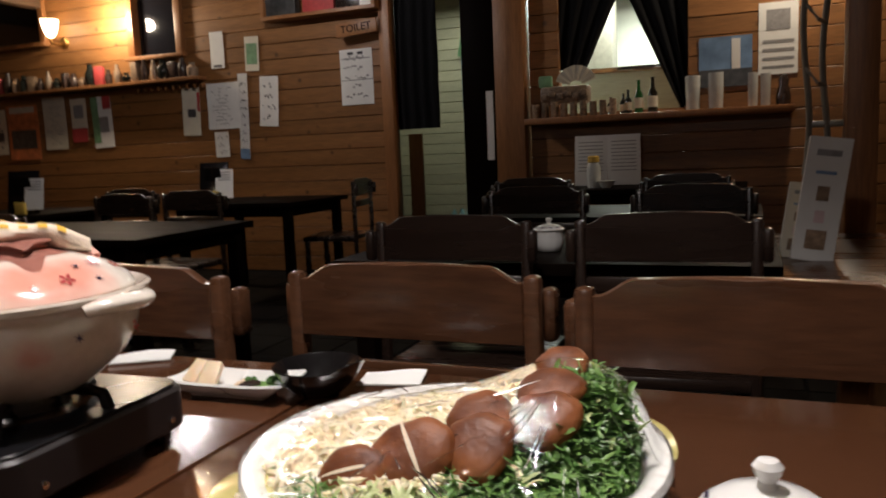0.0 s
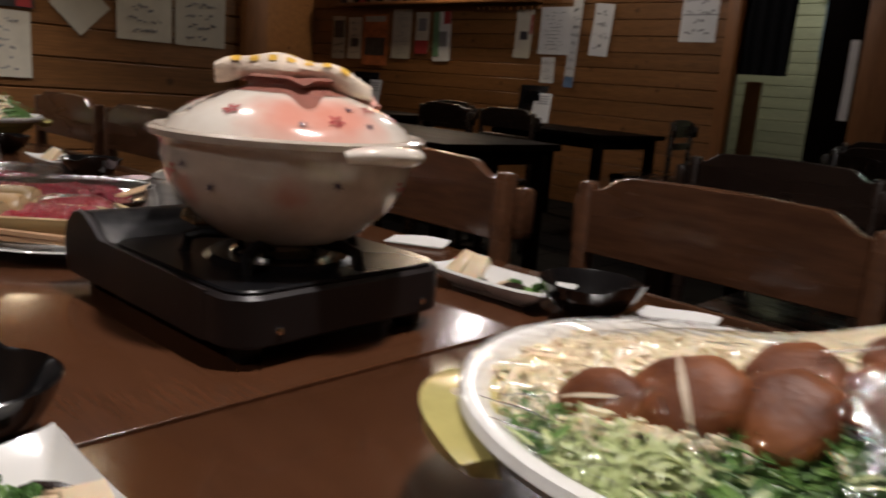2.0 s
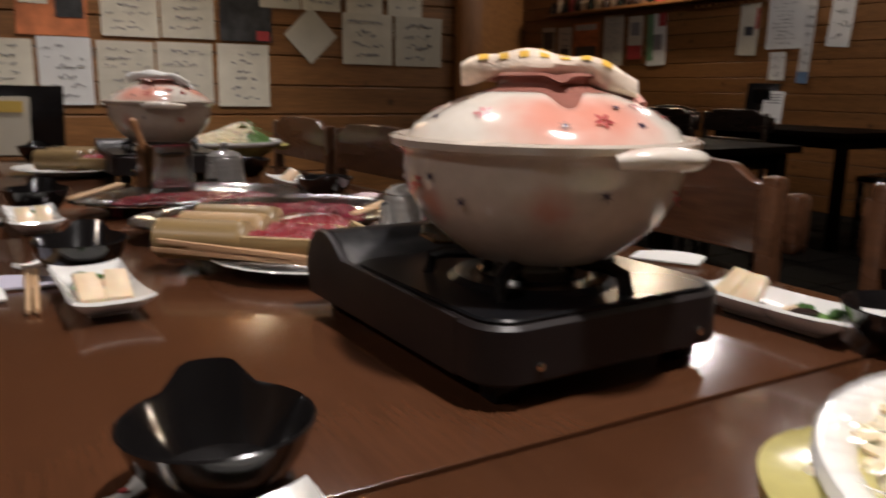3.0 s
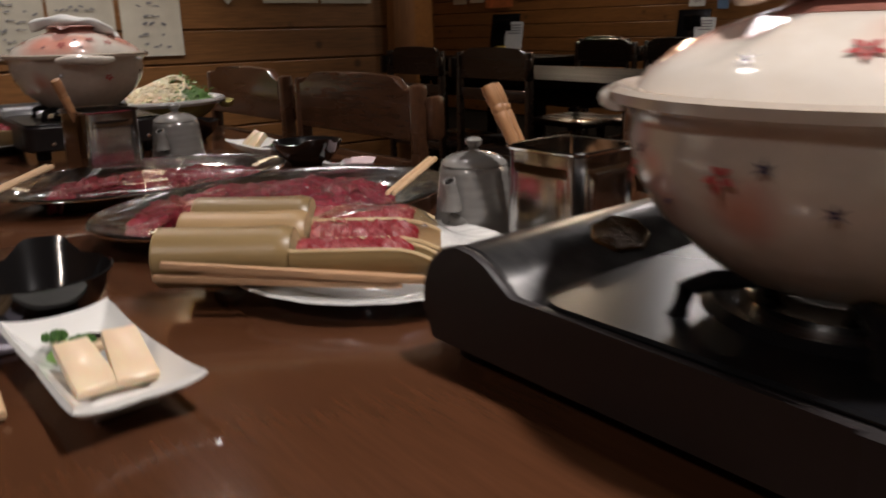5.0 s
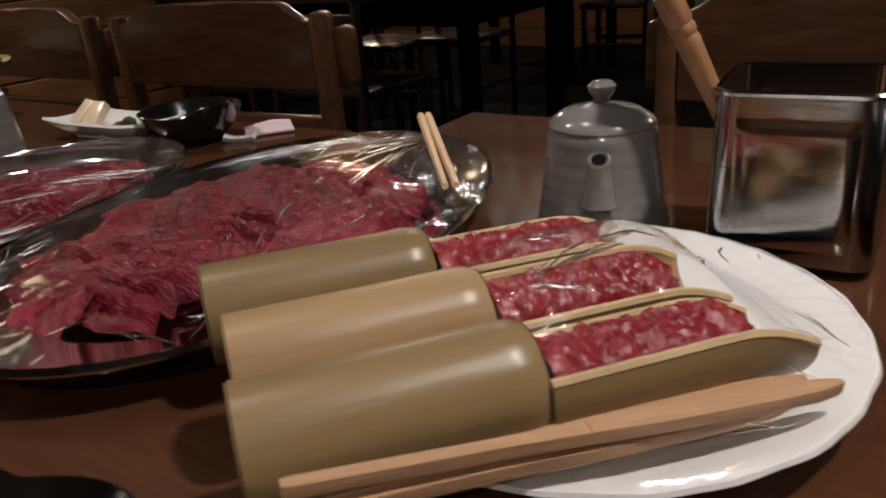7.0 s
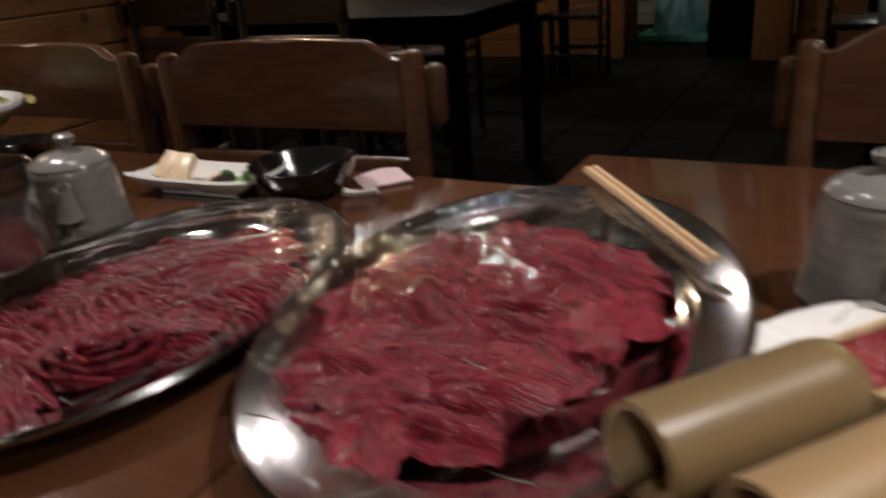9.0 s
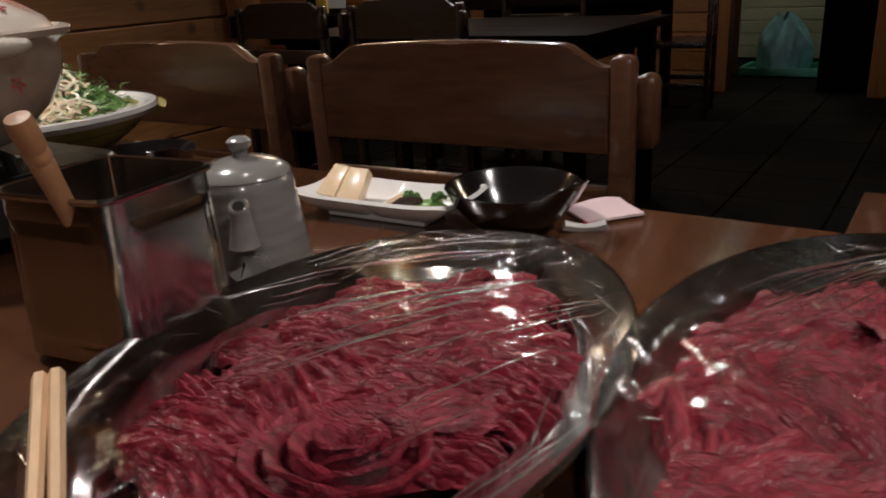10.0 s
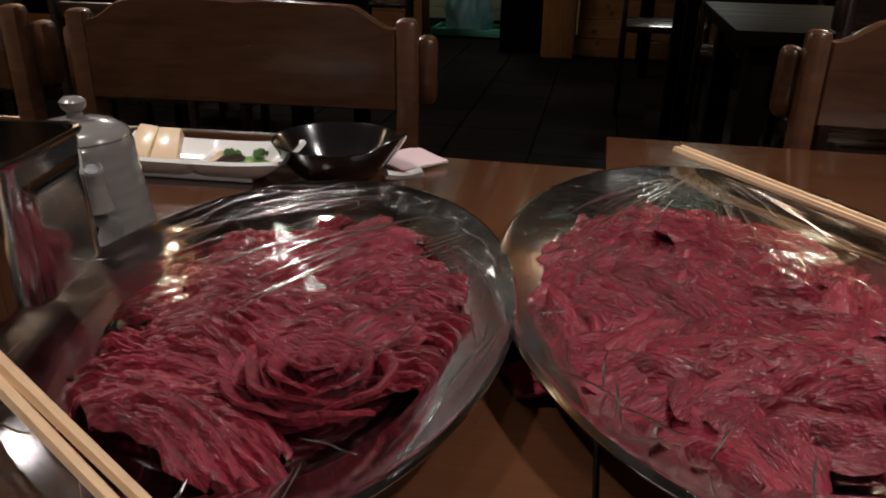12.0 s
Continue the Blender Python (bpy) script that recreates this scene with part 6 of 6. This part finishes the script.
# bag on the tray in the passage
tray = tagged(part("plastic_tray", join(box(0.60, 0.40, 0.02, 0.006, (0, 0, 0.01)), box(0.60, 0.02, 0.06, 0.006, (0, -0.2, 0.03)), box(0.60, 0.02, 0.06, 0.006, (0, 0.2, 0.03)), box(0.02, 0.40, 0.06, 0.006, (-0.3, 0, 0.03)), box(0.02, 0.40, 0.06, 0.006, (0.3, 0, 0.03))), M_TRAY, m=pose(-1.53, 7.36, 0.0)), "shallow green plastic tray on the floor", "tray")


def crumple(u, v):
    a, k = 2 * math.pi * u, v
    r = (0.19 + 0.05 * math.sin(math.pi * k) - 0.12 * k * k) * (1 + 0.10 * math.sin(3 * a + 4 * k) + 0.07 * math.sin(7 * a + 9 * k) + 0.05 * math.sin(13 * a - 7 * k))
    return r * math.cos(a), 0.75 * r * math.sin(a), 0.02 + 0.36 * k + 0.03 * math.sin(5 * a) * k


tagged(part("plastic_bag", sheet(crumple, 60, 18), M_BAG, m=pose(-1.55, 7.34, 0.012) @ Matrix.Diagonal((0.92, 0.92, 1.12, 1))), "crumpled translucent plastic shopping bag in the tray", "bag")
part("passage_picture", join(box(0.34, 0.02, 0.55, 0.004)), M_BLUE, m=pose(-1.615, 8.27, 1.784) @ Matrix.Scale(1.17, 4))
tagged(bpy.data.objects["passage_picture"], "blue and green picture in the passage", "picture")
tagged(part("green_banner", box(0.3, 0.015, 0.3, 0.003), M_GREEN, m=pose(-1.635, 8.24, 2.141, 0, 12, 0) @ Matrix.Scale(1.17, 4)), "green cloth in the passage", "banner")

# signed cards on the partition; it faces +x
WX = -2.700


def card(y, z, w, h, label, material=None, rows=5, seed=0, extra=(), r=0, ink=None):
    return sheet_paper("signed_card", label, pose(WX + 0.001, y, z, 0, 0, 90) @ pose(0, 0, 0, 0, r, 0), w, h, material or M_PAPER, rows, ink or M_GREYINK, extra, "card", 0.002, seed)


for k, (y, z, w, h) in enumerate(((0.678, 1.015, 0.20, 0.19), (0.894, 0.988, 0.20, 0.27), (1.125, 0.985, 0.225, 0.262), (1.367, 0.988, 0.235, 0.264), (1.623, 0.986, 0.235, 0.275), (1.151, 1.260, 0.225, 0.25), (1.387, 1.263, 0.225, 0.25), (0.517, 1.254, 0.24, 0.26), (0.446, 0.983, 0.2, 0.26))):
    card(y, z, w, h, "cream signature card with brush writing", M_WHITEPAPER if k == 1 else M_PAPER, 5 + k % 3, 30 + k)
card(0.859, 1.247, 0.26, 0.24, "orange flyer with small photographs", M_ORANGE, 0, 40, ((0.05, 0.45, 0.5, 0.95, M_PAPER), (0.1, 0.4, 0.55, 0.8, M_PHOTO), (0.55, 0.95, 0.3, 0.9, M_PHOTO)))
card(1.639, 1.256, 0.235, 0.24, "dark photograph with a red stamp", M_PHOTO, 0, 41, ((0.7, 0.95, 0.02, 0.2, M_RED),))
card(1.945, 1.176, 0.185, 0.185, "cream card hung on its corner", M_PAPER, 0, 42, (), 45)
card(2.237, 1.172, 0.265, 0.24, "white paper with faint drawing", M_PAPER, 4, 43)
card(2.519, 1.170, 0.265, 0.24, "white paper with faint drawing", M_PAPER, 4, 44)
for k, y in enumerate((1.80, 2.0, 2.22, 2.44)):
    card(y, 1.40, 0.19, 0.22, "cream signature card with brush writing", M_PAPER, 4, 50 + k)


# menu stands
def menu_stand(m, label="black menu stand with a white printed card"):
    t = thing("menu_stand", label, "menu", m, group="menu stands")
    part("board", moved(box(0.19, 0.012, 0.26, 0.003, (0, 0, 0.13)), pose(0, 0, 0, -12)), M_BLACKLAQ, t)
    part("prop", moved(box(0.10, 0.008, 0.22, 0.002, (0, 0.06, 0.105)), pose(0, 0, 0, 14)), M_BLACKLAQ, t)
    part("card", moved(box(0.115, 0.003, 0.19, 0, (0.07, -0.012, 0.115)), pose(0, 0, 0, -12)), M_WHITEPAPER, t, "white printed card")
    part("print", moved(join(*[box(0.08, 0.0006, 0.007, 0, (0.07, -0.0142, 0.19 - 0.016 * k)) for k in range(4)]), pose(0, 0, 0, -12)), M_GREYINK, t)
    part("yellow_box", box(0.06, 0.03, 0.07, 0.004, (0.02, -0.06, 0.036)), M_YELLOW, t)
    return t


first_stand = menu_stand(pose(-2.696, 5.175, TZ, 0, 0, 20) @ Matrix.Scale(1.15, 4))
copy_thing(first_stand, pose(-3.632, 4.321, TZ, 0, 0, 20))
far_stand = thing("menu_stand", "black menu board with a cream map card", "menu", pose(-1.75, 0.66, TZ, 0, 0, 76) @ Matrix.Scale(1.1, 4), group="menu stands")
part("board", moved(box(0.26, 0.012, 0.19, 0.003, (0, 0, 0.10)), pose(0, 0, 0, -10)), M_BLACKLAQ, far_stand)
part("card", moved(box(0.10, 0.004, 0.155, 0, (0.0, -0.02, 0.085)), pose(0, 0, 0, -10)), M_PAPER, far_stand, "cream card with a yellow header")
part("print", moved(box(0.07, 0.001, 0.03, 0, (0.0, -0.0235, 0.135)), pose(0, 0, 0, -10)), M_YELLOW, far_stand)
open_menu = thing("open_menu", "two white menu pages standing on the table", "menu", pose(0.047, 6.15, TZ + 0.002) @ Matrix.Diagonal((1.78, 1, 1.45, 1)))
for s in (-1, 1):
    part("page", moved(box(0.134, 0.004, 0.252, 0.001, (s * 0.068, 0, 0.128)), pose(0, 0, 0, -6, 0, s * 4)), M_WHITEPAPER, open_menu)
    part("print", moved(join(*[box(0.10, 0.0008, 0.004, 0, (s * 0.068, -0.003, 0.22 - 0.018 * k)) for k in range(9)]), pose(0, 0, 0, -6, 0, s * 4)), M_GREYINK, open_menu)


def cruet(m):
    t = thing("cruet_set", "clear cruet bottle and glass dishes on a tray", "cruet", m)
    part("bottle", lathe([(0.0, 0.0), (0.028, 0.0), (0.03, 0.01), (0.03, 0.09), (0.022, 0.11), (0.024, 0.112), (0.024, 0.135), (0.0, 0.136)], 20), M_GLASSY, t)
    part("cap", lathe([(0.025, 0.112), (0.026, 0.113), (0.026, 0.136), (0.02, 0.14), (0.0, 0.14)], 20), M_YELLOW, t)
    part("glass_dish", moved(lathe([(0.02, 0.0), (0.04, 0.03), (0.038, 0.03), (0.0, 0.006)], 20), Matrix.Translation((0.06, -0.03, 0))), M_GLASSY, t)
    return t


cruet(pose(-0.013, 5.95, TZ) @ Matrix.Scale(1.6, 4))


def cup(name, label, m, r, h, material, category="cup", group="", taper=0.9):
    return tagged(part(name, lathe([(0.0, 0.002), (r * taper, 0.0), (r * taper * 1.02, 0.003), (r, h), (r * 0.93, h), (r * taper * 0.9, 0.006), (0.0, 0.006)], 20), material, m=m), label, category, group)


SH = 1.237
for x, h in ((0.637, 0.236), (0.791, 0.247)):
    cup("plastic_tumbler", "tall frosted plastic tumbler on the serving shelf", pose(x, BACK - 0.12, SH), 0.052, h, M_GLASSY, "cup", "plastic tumblers")
for x, h in ((1.032, 0.23), (1.112, 0.218)):
    cup("drinking_glass", "tall clear drinking glass on the serving shelf", pose(x, BACK - 0.12, SH), 0.034, h, M_GLASSY, "glass", "drinking glasses")


def bottle(m, h, r, material, label="green glass sake bottle with a white label"):
    t = thing("sake_bottle", label, "bottle", m, group="sake bottles")
    part("glass", lathe([(0.0, 0.0), (r, 0.0), (r * 1.02, 0.01), (r, h * 0.55), (r * 0.45, h * 0.72), (r * 0.36, h * 0.95), (r * 0.42, h * 0.96), (r * 0.42, h), (0.0, h)], 20), material, t)
    part("paper_label", lathe([(r * 1.03, h * 0.15), (r * 1.035, h * 0.16), (r * 1.035, h * 0.45), (r * 1.03, h * 0.46)], 20), M_PAPER, t)
    return t


bottle(pose(0.263, BACK - 0.12, SH), 0.235, 0.032, M_BOTTLE)
bottle(pose(0.361, BACK - 0.12, SH), 0.25, 0.034, M_DARKBOTTLE, "dark glass sake bottle with a white label")
for k, (x, h) in enumerate(((0.148, 0.149), (0.188, 0.172), (0.056, 0.127))):
    bottle(pose(x, BACK - 0.10 - 0.03 * (k % 2), SH), h, 0.026, M_DARKBOTTLE, "small dark bottle with a paper label")
for k in range(9):
    x = -0.487 + 0.072 * k
    cup("small_jar", "small printed jar in a row on the shelf", pose(x, BACK - 0.20, SH), 0.026, 0.10 + 0.006 * (k % 3), M_TIN, "jar", "shelf jars", 1.0)
tagged(part("gift_basket", join(box(0.36, 0.14, 0.13, 0.02, (0, 0, 0.065)), *[box(0.05, 0.03, 0.05, 0.01, (-0.15 + 0.06 * k, -0.07, 0.05 + 0.02 * (k % 2))) for k in range(6)]), M_TIN, m=pose(-0.279, BACK - 0.09, SH + 0.10)), "wrapped gift basket on the serving shelf", "basket")
fan = tagged(part("paper_fan", sheet(lambda u, v: ((0.05 + 0.11 * v) * math.cos(math.pi * (0.1 + 0.8 * u)), 0.004 * math.sin(40 * u), (0.05 + 0.11 * v) * math.sin(math.pi * (0.1 + 0.8 * u))), 41, 5, 0.002), M_PAPER, m=pose(-0.198, BACK - 0.10, SH + 0.22)), "cream paper fan with writing", "fan")
tagged(part("green_package", box(0.10, 0.05, 0.09, 0.01), M_GREEN, m=pose(-0.429, BACK - 0.1, SH + 0.27)), "small green package on the basket", "package")
tagged(part("dark_bottle_doll", lathe([(0.0, 0.0), (0.045, 0.0), (0.05, 0.05), (0.04, 0.10), (0.03, 0.13), (0.036, 0.17), (0.02, 0.2), (0.0, 0.205)], 18), M_DARKTHING, m=pose(1.226, BACK - 0.1, SH)), "dark glazed ornament on the shelf", "ornament")

# things on the narrow shelf under the windows
r7 = random.Random(77)
for k in range(26):
    x = -6.515 + 0.111 * k
    w, h = r7.uniform(0.031, 0.058), r7.uniform(0.08, 0.21)
    if k in (4, 5, 6, 11):
        h += 0.06
    if k % 4 == 3:
        tagged(part("shelf_box", box(w * 1.7, 0.06, h, 0.006, (0, 0, h / 2)), (M_RED, M_TIN, M_DARKTHING)[k % 3], m=pose(x, BACK - 0.06, 1.801, 0, 0, r7.uniform(-20, 20))), "small printed box on the wall shelf", "box", "wall shelf boxes")
    else:
        tagged(part("shelf_jar", lathe([(0.0, 0.0), (w * 0.8, 0.0), (w, h * 0.2), (w, h * 0.6), (w * 0.5, h * 0.8), (w * 0.55, h), (0.0, h)], 16), (M_DARKTHING, M_TIN, M_DARKBOTTLE, M_DARKTHING)[k % 4], m=pose(x, BACK - 0.06, 1.801)), "small dark jar on the wall shelf", "jar", "wall shelf jars")
for k in range(10):
    x = -4.406 + 0.083 * k
    tagged(part("hook_peg", box(0.018, 0.06, 0.035, 0.003), M_POST, m=pose(x, BACK - 0.03, 1.726, 20)), "wooden peg under the wall shelf", "peg", "shelf pegs")
for k, (x, w, h, mt) in enumerate(((-2.743, 0.34, 0.32, M_PHOTO), (-2.354, 0.30, 0.34, M_RED), (-2.073, 0.23, 0.135, M_DARKTHING), (-1.908, 0.11, 0.11, M_WHITEPAPER))):
    tagged(part("niche_box", box(w, 0.08, h, 0.006, (0, 0, h / 2)), mt, m=pose(x, BACK - 0.08, 2.232)), "printed box on the wall shelf", "box", "niche boxes")

# magazine ledge by the east post
slab("ledge", "pine ledge beside the tables", "ledge", 0.40, 1.1, 0.035, (1.235, 2.92, 0.66), M_CHAIR, 0.005)
slab("ledge_front", "plank front of the ledge", "ledge", 0.03, 1.1, 0.64, (1.42, 2.92, 0.32), M_PLANK, 0.004)
for k, (x, y, w, h, mt) in enumerate(((1.165, 2.796, 0.105, 0.335, M_WHITEPAPER), (1.116, 2.857, 0.062, 0.21, M_PAPER))):
    t = thing("magazine", "white magazine leaning on the ledge" if k == 0 else "cream booklet leaning on the ledge", "magazine", pose(x, y, 0.68, 0, 0, 8) @ pose(0, 0, 0, 0, 8, 0), group="magazines")
    part("pages", box(w, 0.022, h, 0.002, (0, 0.012, h / 2)), M_WHITEPAPER, t)
    part("cover", box(w + 0.004, 0.002, h + 0.004, 0, (0, -0.0005, h / 2)), mt, t)
    for f, g, z, mt2 in ((0.6, 0.05, 0.88, M_GREYINK), (0.5, 0.025, 0.72, M_BLUE), (0.3, 0.12, 0.55, M_TIN), (0.24, 0.10, 0.36, M_PINK), (0.5, 0.16, 0.17, M_TIN)):
        part("print", box(w * f, 0.001, h * g, 0, (0, -0.0022, h * z)), mt2, t)
rack = thing("wall_rack", "grey metal wire rack fixed to the post", "rack", pose(1.224, 3.553, 1.0) @ Matrix.Scale(1.2, 4))
for q, x in enumerate((-0.026, 0.026)):
    part("upright", tube([(x + 0.010 * math.sin(9 * k / 16 + q), 0, -0.1 + 0.85 * k / 16) for k in range(17)], 0.009, 8), M_PEG, rack)
for z in (0.05, 0.62):
    part("bracket", box(0.13, 0.012, 0.02, 0.003, (0.045, 0, z)), M_PEG, rack)
for z in (0.22, 0.40):
    part("hook", tube([(-0.03, 0, z), (-0.02, -0.035, z - 0.02), (0.0, -0.04, z - 0.05), (0.026, 0, z - 0.06)], 0.005, 6), M_PEG, rack)


# floor tiles
tiles = {}
rt = random.Random(5)
for i in range(16):
    for j in range(14):
        x, y = -3.9 + 0.38 * i, 1.70 + 0.38 * j
        key = (i * 7 + j * 3) % 4
        if key not in tiles:
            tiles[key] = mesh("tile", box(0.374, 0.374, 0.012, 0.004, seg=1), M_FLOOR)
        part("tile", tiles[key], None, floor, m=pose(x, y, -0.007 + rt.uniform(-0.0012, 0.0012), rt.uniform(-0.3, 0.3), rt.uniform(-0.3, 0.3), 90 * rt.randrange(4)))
